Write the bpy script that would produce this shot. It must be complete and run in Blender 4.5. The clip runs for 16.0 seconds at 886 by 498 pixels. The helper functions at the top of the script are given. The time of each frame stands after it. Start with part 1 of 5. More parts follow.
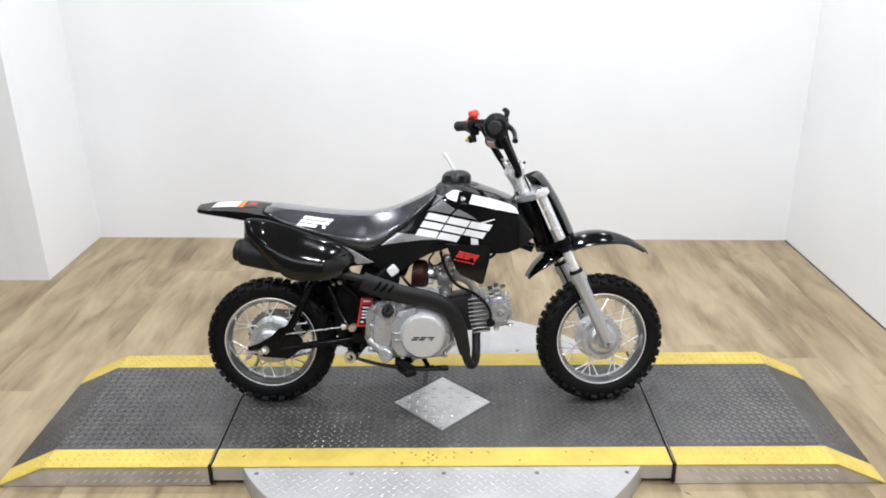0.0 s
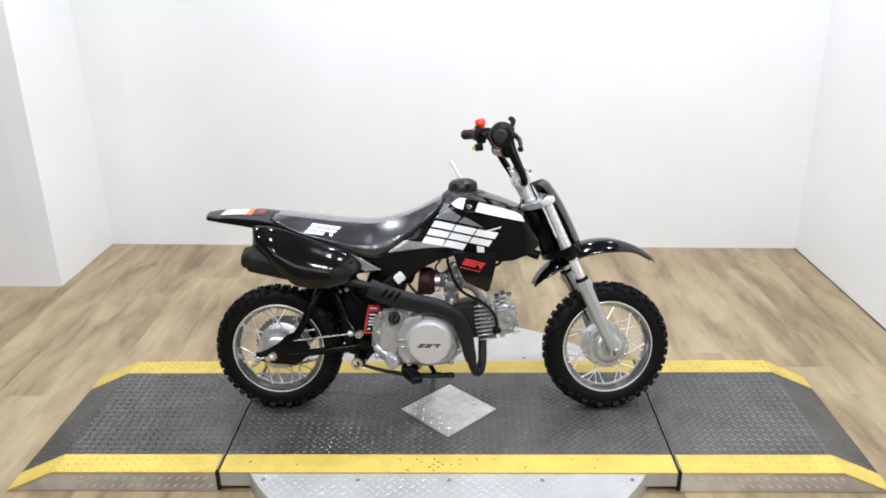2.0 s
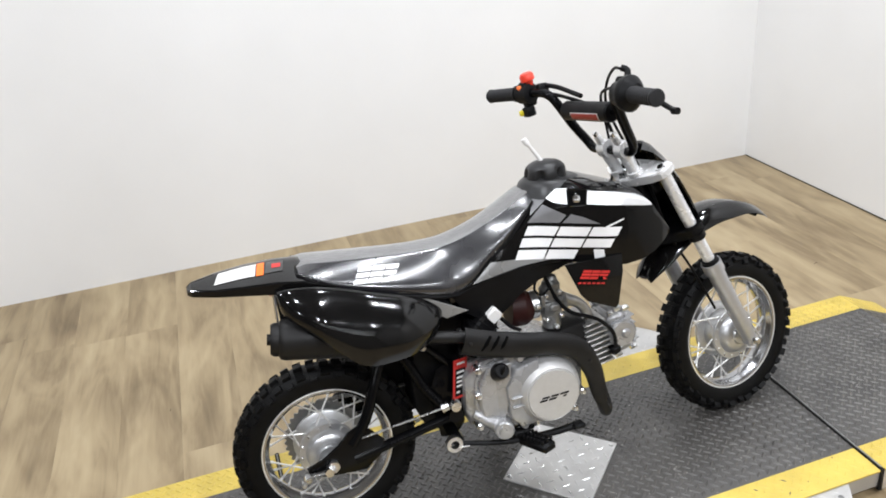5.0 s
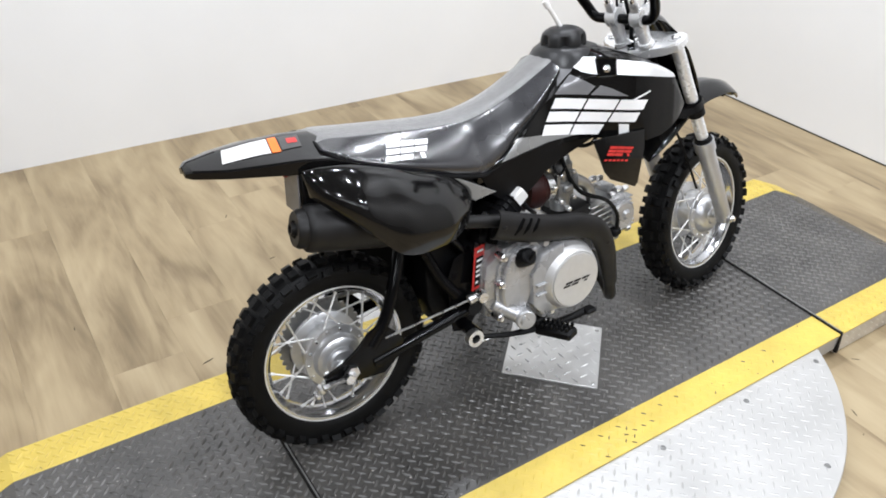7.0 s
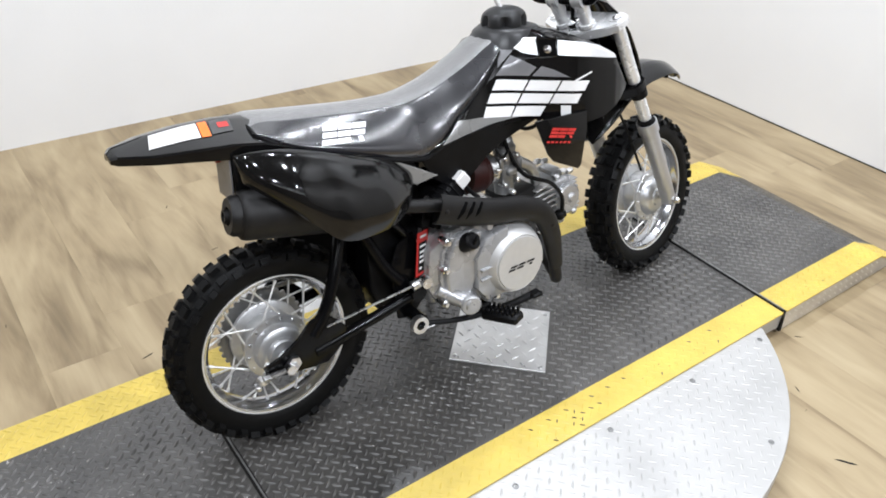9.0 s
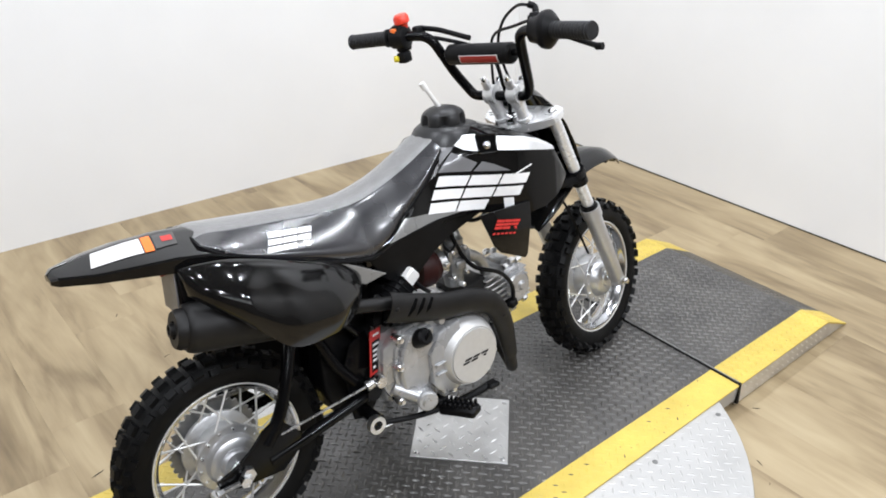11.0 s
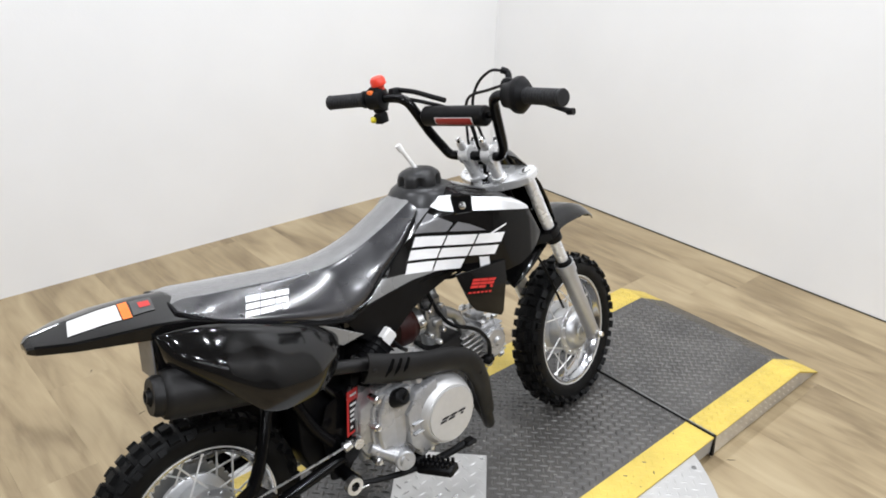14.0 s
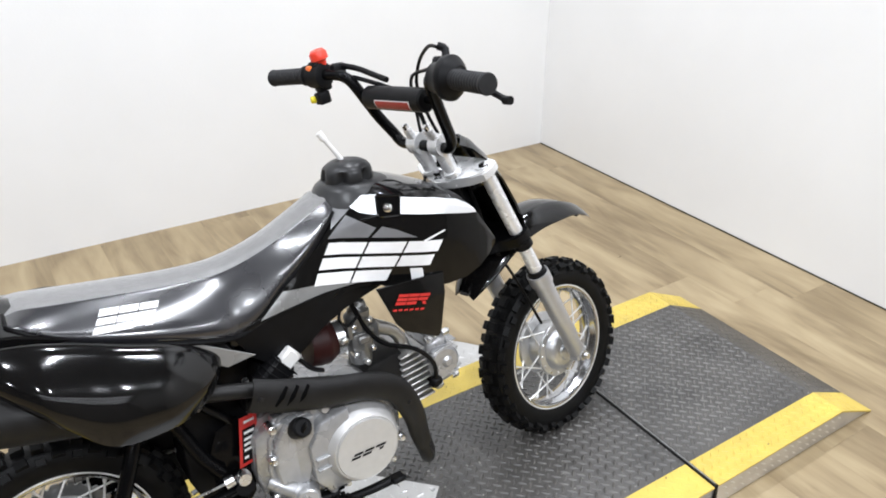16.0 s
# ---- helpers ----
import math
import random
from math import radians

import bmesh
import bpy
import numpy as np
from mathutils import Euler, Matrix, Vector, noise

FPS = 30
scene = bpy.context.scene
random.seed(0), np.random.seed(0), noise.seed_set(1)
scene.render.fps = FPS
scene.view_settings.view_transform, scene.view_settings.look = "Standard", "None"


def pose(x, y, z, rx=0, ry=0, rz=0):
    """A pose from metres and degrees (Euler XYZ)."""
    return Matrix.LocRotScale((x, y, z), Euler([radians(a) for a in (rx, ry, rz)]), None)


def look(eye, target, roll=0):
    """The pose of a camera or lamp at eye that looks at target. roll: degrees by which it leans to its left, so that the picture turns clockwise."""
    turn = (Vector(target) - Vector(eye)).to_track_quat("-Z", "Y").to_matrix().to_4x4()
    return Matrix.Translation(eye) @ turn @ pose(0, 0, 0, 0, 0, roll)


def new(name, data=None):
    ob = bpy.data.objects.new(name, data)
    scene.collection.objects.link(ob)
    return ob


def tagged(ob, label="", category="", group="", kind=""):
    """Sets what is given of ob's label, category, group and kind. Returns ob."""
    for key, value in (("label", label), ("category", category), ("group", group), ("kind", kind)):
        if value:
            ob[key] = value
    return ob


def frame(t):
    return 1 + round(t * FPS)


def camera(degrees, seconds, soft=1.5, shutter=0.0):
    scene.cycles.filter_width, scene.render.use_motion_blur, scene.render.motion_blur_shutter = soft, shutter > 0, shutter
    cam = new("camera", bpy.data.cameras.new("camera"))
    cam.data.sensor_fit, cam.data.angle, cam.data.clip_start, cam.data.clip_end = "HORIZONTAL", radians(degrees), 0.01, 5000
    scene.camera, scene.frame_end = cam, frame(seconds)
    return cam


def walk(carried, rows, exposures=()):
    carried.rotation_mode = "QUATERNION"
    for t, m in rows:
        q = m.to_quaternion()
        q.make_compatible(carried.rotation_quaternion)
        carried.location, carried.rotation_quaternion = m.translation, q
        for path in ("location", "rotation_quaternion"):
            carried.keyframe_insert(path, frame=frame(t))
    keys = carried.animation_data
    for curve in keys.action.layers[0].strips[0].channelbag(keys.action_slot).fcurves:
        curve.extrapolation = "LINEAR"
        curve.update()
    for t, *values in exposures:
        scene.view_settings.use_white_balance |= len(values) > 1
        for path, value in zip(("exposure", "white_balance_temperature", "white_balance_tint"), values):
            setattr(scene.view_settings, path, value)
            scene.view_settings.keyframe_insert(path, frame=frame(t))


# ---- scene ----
cam = camera(58.7, 16.0, soft=1.8)
PATH = [
    (0, (0.042, -2.192, 1.478), (0.014, -0.333, 0.74), -0.8),
    (0.5, (0.041, -2.196, 1.481), (0.022, -0.337, 0.744), -0.5),
    (1, (0.042, -2.199, 1.483), (0.02, -0.337, 0.755), -0.6),
    (1.5, (0.046, -2.205, 1.484), (0.024, -0.34, 0.763), -0.7),
    (2, (0.058, -2.205, 1.485), (0.001, -0.34, 0.764), -1.0),
    (2.3, (0.086, -2.181, 1.467), (-0.017, -0.303, 0.787), 0.0),
    (2.5, (0.053, -2.187, 1.475), (-0.101, -0.325, 0.762), 0.3),
    (2.7, (0.006, -2.188, 1.475), (-0.136, -0.334, 0.739), -1.4),
    (2.8, (-0.037, -2.180, 1.480), (-0.162, -0.328, 0.736), -2.3),
    (3, (-0.102, -2.153, 1.467), (-0.161, -0.289, 0.745), -5.9),
    (3.2, (-0.168, -2.103, 1.472), (-0.122, -0.239, 0.747), -3.8),
    (3.3, (-0.211, -2.082, 1.472), (-0.162, -0.225, 0.733), -3.8),
    (3.5, (-0.29, -2.026, 1.451), (-0.251, -0.167, 0.714), -2.5),
    (3.7, (-0.365, -1.926, 1.444), (-0.322, -0.066, 0.709), -4.2),
    (4, (-0.471, -1.789, 1.453), (-0.295, 0.062, 0.717), -4.2),
    (4.2, (-0.484, -1.712, 1.475), (-0.274, 0.116, 0.69), -4.6),
    (6.3, (-0.974, -1.025, 1.383), (-0.02, 0.427, 0.392), -1.5),
    (6.5, (-0.996, -1.038, 1.372), (-0.041, 0.391, 0.35), 0.1),
    (7, (-1.027, -1.038, 1.328), (-0.106, 0.335, 0.203), 2.1),
    (7.5, (-1.026, -1.04, 1.296), (-0.127, 0.283, 0.096), 3.2),
    (8, (-1.016, -1.033, 1.297), (-0.088, 0.278, 0.105), 3.4),
    (8.5, (-1.003, -1.032, 1.303), (-0.017, 0.27, 0.149), 3.9),
    (9, (-0.992, -1.041, 1.306), (0.01, 0.26, 0.164), 3.1),
    (9.5, (-0.98, -1.041, 1.318), (0.057, 0.271, 0.221), 2.6),
    (11.8, (-0.948, -1.064, 1.372), (0.211, 0.266, 0.426), 0.88),
    (12, (-0.935, -1.071, 1.39), (0.217, 0.25, 0.423), 0.98),
    (12.2, (-0.938, -1.073, 1.392), (0.209, 0.255, 0.432), 0.4),
    (12.5, (-0.96, -1.058, 1.388), (0.197, 0.265, 0.43), -1.12),
    (12.7, (-0.962, -1.068, 1.388), (0.198, 0.276, 0.477), -2.0),
    (13, (-0.988, -1.04, 1.377), (0.236, 0.267, 0.483), -0.22),
    (13.5, (-0.979, -1.037, 1.395), (0.224, 0.306, 0.527), 1.18),
    (14, (-0.965, -1.048, 1.385), (0.244, 0.283, 0.506), 1.78),
    (14.5, (-0.936, -1.061, 1.384), (0.263, 0.279, 0.505), 0.28),
    (15, (-0.853, -1.061, 1.368), (0.265, 0.318, 0.445), -1.73),
    (15.5, (-0.665, -1.092, 1.366), (0.315, 0.378, 0.429), -1.4),
    (16, (-0.519, -1.048, 1.356), (0.433, 0.418, 0.384), 0.3),
]
EXPOSURE = [(0, 0.05, 6500, 10), (2.5, 0.05, 6550, 10), (3.5, 0.01, 6700, 10), (4.2, -0.04, 6700, 10), (6.5, 0.05, 6600, 10), (9, 0.1, 6500, 10), (9.7, 0.1, 6500, 10), (12, -0.02, 6650, 10), (13, -0.06, 6700, 10), (14.0, -0.06, 6650, 10), (15, 0.03, 6600, 10), (15.5, 0.07, 6550, 10), (16, 0.1, 6550, 10)]
walk(cam, [(t, look(eye, target, roll)) for t, eye, target, roll in PATH], EXPOSURE)

# ---- light ----
world = bpy.data.worlds.new("world")
scene.world = world
world.use_nodes = True
world.node_tree.nodes["Background"].inputs[0].default_value = (0.9, 0.95, 1.0, 1)
world.node_tree.nodes["Background"].inputs[1].default_value = 0.25
LAMPS = [(x, y) for y in (-2.1, -0.3, 0.9) for x in (-2.4, -0.9, 0.5, 1.35)]
CEIL = 2.85
LAMP_W = 18.6
for x, y in LAMPS:
    lamp = bpy.data.lights.new("downlight", "AREA")
    lamp.shape, lamp.size, lamp.color = "DISK", 0.12, (0.875, 0.92, 1.0)
    lamp.energy = LAMP_W * (0.6 if x > 1 else 0.75 if x < -2 else 1.0) * (2.0 if y < -2 else 1.0)
    new("downlight", lamp).matrix_world = look((x, y, CEIL - 0.035), (x, y, 0))
STRIPS = (-3.3, -3.8, -4.3)
for y in STRIPS:
    lamp = bpy.data.lights.new("strip_light", "AREA")
    lamp.shape, lamp.size, lamp.size_y, lamp.energy, lamp.color = "RECTANGLE", 4.0, 0.05, 13.0, (0.875, 0.92, 1.0)
    new("strip_light", lamp).matrix_world = pose(-0.3, y, CEIL - 0.062)


# ---- materials ----
def mat(name, color, rough=0.5, metal=0.0, coat=0.0, spec=0.5, grain=0.0, grain_scale=40.0, bump=0.0, bump_scale=200.0, rough_var=0.0, stretch=(1, 1, 1), alt=None, speck=None, speck_scale=150.0, speck_cut=0.69):
    """A surface with tone variation at two scales, uneven gloss and fine relief."""
    m = bpy.data.materials.new(name)
    m.use_nodes = True
    n, l = m.node_tree.nodes, m.node_tree.links
    b = n["Principled BSDF"]
    b.inputs["Base Color"].default_value = (*color, 1)
    b.inputs["Roughness"].default_value = rough
    b.inputs["Metallic"].default_value = metal
    b.inputs["Coat Weight"].default_value = coat
    b.inputs["Coat Roughness"].default_value = 0.06
    b.inputs["Specular IOR Level"].default_value = spec
    co = n.new("ShaderNodeTexCoord")
    mp = n.new("ShaderNodeMapping")
    mp.inputs["Scale"].default_value = stretch
    l.new(co.outputs["Object"], mp.inputs["Vector"])

    def noise_at(scale, detail=4.0):
        t = n.new("ShaderNodeTexNoise")
        t.inputs["Scale"].default_value, t.inputs["Detail"].default_value = scale, detail
        l.new(mp.outputs[0], t.inputs["Vector"])
        return t

    if grain:
        fine, wide, mix = noise_at(grain_scale), noise_at(grain_scale / 7, 2.0), n.new("ShaderNodeMath")
        mix.operation = "ADD"
        l.new(fine.outputs[0], mix.inputs[0])
        l.new(wide.outputs[0], mix.inputs[1])
        ramp = n.new("ShaderNodeMapRange")
        ramp.inputs[1].default_value, ramp.inputs[2].default_value = 0.7, 1.3
        ramp.inputs[3].default_value, ramp.inputs[4].default_value = 0.0, 1.0
        l.new(mix.outputs[0], ramp.inputs[0])
        two = n.new("ShaderNodeMix")
        two.data_type = "RGBA"
        lo = alt or tuple(c * (1 - grain) for c in color)
        hi = tuple(min(1, c * (1 + grain)) for c in color)
        two.inputs[6].default_value, two.inputs[7].default_value = (*lo, 1), (*hi, 1)
        l.new(ramp.outputs[0], two.inputs[0])
        last = two.outputs[2]
        if speck:
            sp, cut = noise_at(speck_scale, 2.0), n.new("ShaderNodeMapRange")
            cut.inputs[1].default_value, cut.inputs[2].default_value = speck_cut, speck_cut + 0.03
            l.new(sp.outputs[0], cut.inputs[0])
            chip = n.new("ShaderNodeMix")
            chip.data_type = "RGBA"
            chip.inputs[7].default_value = (*speck, 1)
            l.new(last, chip.inputs[6])
            l.new(cut.outputs[0], chip.inputs[0])
            last = chip.outputs[2]
        l.new(last, b.inputs["Base Color"])
    if rough_var:
        r, rr = noise_at(grain_scale / 3, 3.0), n.new("ShaderNodeMapRange")
        rr.inputs[1].default_value, rr.inputs[2].default_value = 0.3, 0.7
        rr.inputs[3].default_value, rr.inputs[4].default_value = max(0.02, rough - rough_var), rough + rough_var
        l.new(r.outputs[0], rr.inputs[0])
        l.new(rr.outputs[0], b.inputs["Roughness"])
    if bump:
        t, bp = noise_at(bump_scale, 3.0), n.new("ShaderNodeBump")
        bp.inputs["Strength"].default_value, bp.inputs["Distance"].default_value = bump, 0.002
        l.new(t.outputs[0], bp.inputs["Height"])
        l.new(bp.outputs[0], b.inputs["Normal"])
    return m


WHITE_WALL = mat("white_wall_paint", (0.82, 0.82, 0.815), 0.55, grain=0.025, grain_scale=3, bump=0.12, bump_scale=120)
# Paints of the added out-of-view walls, toned for what the gloss parts reflect.
DARK_BACKDROP = mat("dim_hall_paint", (0.11, 0.098, 0.085), 0.7, grain=0.15, grain_scale=4, bump=0.12, bump_scale=120)
PALE_BACKDROP = mat("greyish_hall_paint", (0.42, 0.41, 0.395), 0.6, grain=0.05, grain_scale=4, bump=0.12, bump_scale=120)
# Dark grey so that the unseen ceiling reflects only dimly in gloss parts.
CEILING = mat("ceiling_paint", (0.13, 0.13, 0.13), 0.8, grain=0.1, grain_scale=5)
DARK_GAP = mat("dark_gap", (0.008, 0.0075, 0.007), 0.6, spec=0.2, grain=0.2)
TREAD_LUG = mat("worn_lug_metal", (0.070, 0.066, 0.061), 0.38, metal=0.2, spec=0.8, grain=0.6, grain_scale=12, rough_var=0.12)
TREAD_BLACK = mat("worn_black_tread", (0.047, 0.044, 0.040), 0.40, spec=0.8, grain=0.62, grain_scale=6, rough_var=0.12, bump=0.15, bump_scale=160, speck=(0.36, 0.34, 0.32), speck_scale=120, speck_cut=0.70)
ALU_LUG = mat("bright_lug_aluminium", (0.47, 0.463, 0.45), 0.42, metal=0.5, grain=0.12, grain_scale=14, rough_var=0.08)
TREAD_ALU = mat("tread_aluminium", (0.47, 0.463, 0.45), 0.46, metal=0.5, grain=0.10, grain_scale=12, rough_var=0.1, bump=0.06, bump_scale=220)
SKIRT_ALU = mat("dirty_skirt_aluminium", (0.52, 0.49, 0.44), 0.42, metal=0.4, grain=0.28, grain_scale=12, rough_var=0.1, bump=0.06, bump_scale=220)
PLATE_ALU = mat("centre_plate_aluminium", (0.60, 0.595, 0.585), 0.40, metal=0.8, grain=0.10, grain_scale=24, rough_var=0.1, bump=0.06, bump_scale=220)
PLATE_LUG = mat("centre_plate_lug", (0.72, 0.72, 0.71), 0.30, metal=0.7, grain=0.10, grain_scale=24, rough_var=0.1)
SKIRT_LUG = mat("rubbed_skirt_lug", (0.70, 0.68, 0.64), 0.34, metal=0.5, grain=0.08, grain_scale=30, rough_var=0.08)
YELLOW = mat("worn_yellow_paint", (0.57, 0.422, 0.082), 0.45, grain=0.14, grain_scale=16, rough_var=0.12, bump=0.12, bump_scale=150, speck=(0.12, 0.09, 0.03), speck_scale=95, speck_cut=0.735)
BLACK_GLOSS = mat("black_gloss_plastic", (0.0042, 0.0041, 0.0041), 0.09, spec=0.4, grain=0.25, grain_scale=25, rough_var=0.02, bump=0.004, bump_scale=60)
BLACK_PLASTIC = mat("black_satin_plastic", (0.0045, 0.0045, 0.005), 0.42, spec=0.14, grain=0.25, grain_scale=60, rough_var=0.08, bump=0.08, bump_scale=400)
BLACK_PAINT = mat("black_frame_paint", (0.0032, 0.0032, 0.0036), 0.2, spec=0.14, grain=0.25, grain_scale=40, rough_var=0.08)
MATTE_BLACK = mat("matte_black_exhaust", (0.0095, 0.009, 0.0088), 0.48, spec=0.25, grain=0.25, grain_scale=50, rough_var=0.1, bump=0.1, bump_scale=500)
VINYL_SIDE = mat("glossy_seat_vinyl", (0.020, 0.020, 0.023), 0.24, coat=0.7, spec=0.6, grain=0.2, grain_scale=30, rough_var=0.08, bump=0.14, bump_scale=40)
VINYL_SIDE.node_tree.nodes["Principled BSDF"].inputs["Coat Roughness"].default_value = 0.17
VINYL_TOP = mat("grained_grey_seat_vinyl", (0.15, 0.147, 0.145), 0.36, spec=0.9, grain=0.12, grain_scale=260, rough_var=0.08, bump=0.35, bump_scale=900)
for m_, w_ in ((VINYL_TOP, 0.45), (VINYL_SIDE, 0.06)):
    m_.node_tree.nodes["Principled BSDF"].inputs["Sheen Weight"].default_value = w_
    m_.node_tree.nodes["Principled BSDF"].inputs["Sheen Roughness"].default_value = 0.35
RUBBER = mat("tyre_rubber", (0.0036, 0.0036, 0.0037), 0.5, spec=0.15, grain=0.35, grain_scale=45, rough_var=0.1, bump=0.15, bump_scale=300)
GRIP = mat("grip_rubber", (0.013, 0.013, 0.014), 0.6, spec=0.3, grain=0.2, grain_scale=80, bump=0.3, bump_scale=500)
CHROME = mat("chrome_steel", (0.86, 0.86, 0.87), 0.13, metal=1.0, grain=0.05, grain_scale=60, rough_var=0.06)
SPOKE_STEEL = mat("bright_spoke_zinc", (0.80, 0.80, 0.79), 0.3, metal=0.55, grain=0.06, grain_scale=80)
RIM_STEEL = mat("polished_rim_steel", (0.50, 0.505, 0.52), 0.16, metal=1.0, grain=0.05, grain_scale=60, rough_var=0.06)
STEEL = mat("bright_zinc_steel", (0.72, 0.72, 0.72), 0.28, metal=1.0, grain=0.12, grain_scale=90, rough_var=0.1)
CAST = mat("cast_aluminium", (0.42, 0.423, 0.428), 0.28, metal=0.5, grain=0.12, grain_scale=60, rough_var=0.1, bump=0.2, bump_scale=420)
HEAD_CAST = mat("grey_head_casting", (0.46, 0.455, 0.445), 0.40, metal=0.85, grain=0.16, grain_scale=60, rough_var=0.1, bump=0.2, bump_scale=420)
HUB_SILVER = mat("bright_hub_casting", (0.60, 0.605, 0.61), 0.36, metal=0.8, grain=0.08, grain_scale=70, rough_var=0.08, bump=0.12, bump_scale=420)
POLISHED = mat("polished_aluminium", (0.80, 0.80, 0.80), 0.26, metal=0.45, grain=0.05, grain_scale=70, rough_var=0.1, bump=0.08, bump_scale=300)
CAP_SILVER = mat("satin_silver_paint", (0.58, 0.575, 0.565), 0.42, metal=0.5, grain=0.04, grain_scale=90, rough_var=0.05, bump=0.05, bump_scale=500)
CAP_BLACK = mat("dark_grey_cap_plastic", (0.016, 0.016, 0.0165), 0.34, spec=0.35, grain=0.15, grain_scale=50, rough_var=0.06, bump=0.05, bump_scale=300)
DEEP_BLACK = mat("deep_black", (0.002, 0.002, 0.002), 0.9, spec=0.05, grain=0.2)
GREY_PANEL = mat("grey_tank_panel", (0.17, 0.17, 0.175), 0.22, spec=0.5, grain=0.1, grain_scale=40, rough_var=0.06)
SILVER_PAINT = mat("silver_fork_paint", (0.46, 0.46, 0.465), 0.34, metal=0.55, grain=0.05, grain_scale=80, rough_var=0.05)
SILVER_VINYL = mat("silver_decal", (0.25, 0.25, 0.245), 0.3, metal=0.3, grain=0.06, grain_scale=60, rough_var=0.05)
BAND_SILVER = mat("bright_silver_foil", (0.72, 0.72, 0.72), 0.34, metal=0.35, grain=0.05, grain_scale=60, rough_var=0.06)
DARK_LABEL = mat("dark_grey_label", (0.055, 0.054, 0.053), 0.4, grain=0.15, grain_scale=90, rough_var=0.1)
LABEL_PAPER = mat("greyish_label_paper", (0.56, 0.55, 0.53), 0.4, grain=0.10, grain_scale=120, rough_var=0.1)
WHITE_VINYL = mat("white_decal", (0.82, 0.82, 0.82), 0.35, grain=0.04, grain_scale=60)
RED_VINYL = mat("red_decal", (0.55, 0.03, 0.025), 0.4, grain=0.1, grain_scale=60)
DARK_RED = mat("dark_red_label", (0.33, 0.022, 0.016), 0.4, grain=0.12, grain_scale=60)
RED_PLASTIC = mat("red_plastic", (0.72, 0.045, 0.02), 0.35, grain=0.08, grain_scale=90)
ORANGE = mat("orange_plastic", (0.85, 0.17, 0.02), 0.4, grain=0.08, grain_scale=90)
YELLOW_TAG = mat("yellow_plastic", (0.75, 0.62, 0.03), 0.4, grain=0.08, grain_scale=90)
MAROON = mat("maroon_rubber", (0.026, 0.005, 0.004), 0.5, spec=0.25, grain=0.2, grain_scale=70)
GREY_METAL = mat("grey_zinc_casting", (0.26, 0.26, 0.255), 0.42, metal=0.8, grain=0.12, grain_scale=80, rough_var=0.1, bump=0.15, bump_scale=400)
PLATE_WHITE = mat("white_connector", (0.75, 0.74, 0.72), 0.4, grain=0.04)
LAMP_TRIM = mat("white_lamp_trim", (0.8, 0.8, 0.8), 0.4, grain=0.03)


def wood_material():
    """Pale greyish oak vinyl: streaks along y, tone by plank, knots and dark cathedral grain."""
    m = bpy.data.materials.new("oak_vinyl_plank")
    m.use_nodes = True
    n, l = m.node_tree.nodes, m.node_tree.links
    b = n["Principled BSDF"]
    geo, info = n.new("ShaderNodeNewGeometry"), n.new("ShaderNodeObjectInfo")
    shift = n.new("ShaderNodeVectorMath")
    shift.operation = "MULTIPLY_ADD"
    l.new(info.outputs["Random"], shift.inputs[0])
    shift.inputs[1].default_value = (0.5, 2.2, 0.0)
    l.new(geo.outputs["Position"], shift.inputs[2])

    def streak(scale, sx, sy, detail, dist):
        mp, t = n.new("ShaderNodeMapping"), n.new("ShaderNodeTexNoise")
        mp.inputs["Scale"].default_value = (sx, sy, 1)
        l.new(shift.outputs[0], mp.inputs["Vector"])
        l.new(mp.outputs[0], t.inputs["Vector"])
        t.inputs["Scale"].default_value, t.inputs["Detail"].default_value, t.inputs["Distortion"].default_value = scale, detail, dist
        return t

    broad, mid, fine = streak(1.0, 6.5, 1.7, 3.0, 0.9), streak(1.0, 17.0, 2.8, 5.0, 1.6), streak(1.0, 160.0, 7.0, 3.0, 0.2)

    def math_node(op, a, bb):
        k = n.new("ShaderNodeMath")
        k.operation = op
        for i, v in enumerate((a, bb)):
            if isinstance(v, (int, float)):
                k.inputs[i].default_value = v
            else:
                l.new(v, k.inputs[i])
        return k.outputs[0]

    tone = math_node("ADD", math_node("MULTIPLY", broad.outputs[0], 0.66), math_node("MULTIPLY", mid.outputs[0], 0.31))
    tone = math_node("ADD", tone, math_node("MULTIPLY", fine.outputs[0], 0.07))
    tone = math_node("ADD", tone, math_node("MULTIPLY", info.outputs["Random"], 0.02))
    ramp = n.new("ShaderNodeValToRGB")
    e = ramp.color_ramp.elements
    e[0].position, e[0].color = 0.31, (0.118, 0.080, 0.041, 1)
    e[1].position, e[1].color = 0.72, (0.410, 0.325, 0.198, 1)
    for pos, col in ((0.43, (0.215, 0.157, 0.086)), (0.52, (0.295, 0.223, 0.127)), (0.61, (0.355, 0.275, 0.161))):
        x = e.new(pos)
        x.color = (*col, 1)
    l.new(tone, ramp.inputs[0])
    l.new(ramp.outputs[0], b.inputs["Base Color"])
    rr = n.new("ShaderNodeMapRange")
    rr.inputs[3].default_value, rr.inputs[4].default_value = 0.36, 0.52
    l.new(mid.outputs[0], rr.inputs[0])
    l.new(rr.outputs[0], b.inputs["Roughness"])
    bp = n.new("ShaderNodeBump")
    bp.inputs["Strength"].default_value, bp.inputs["Distance"].default_value = 0.12, 0.001
    l.new(fine.outputs[0], bp.inputs["Height"])
    l.new(bp.outputs[0], b.inputs["Normal"])
    return m


WOOD = wood_material()


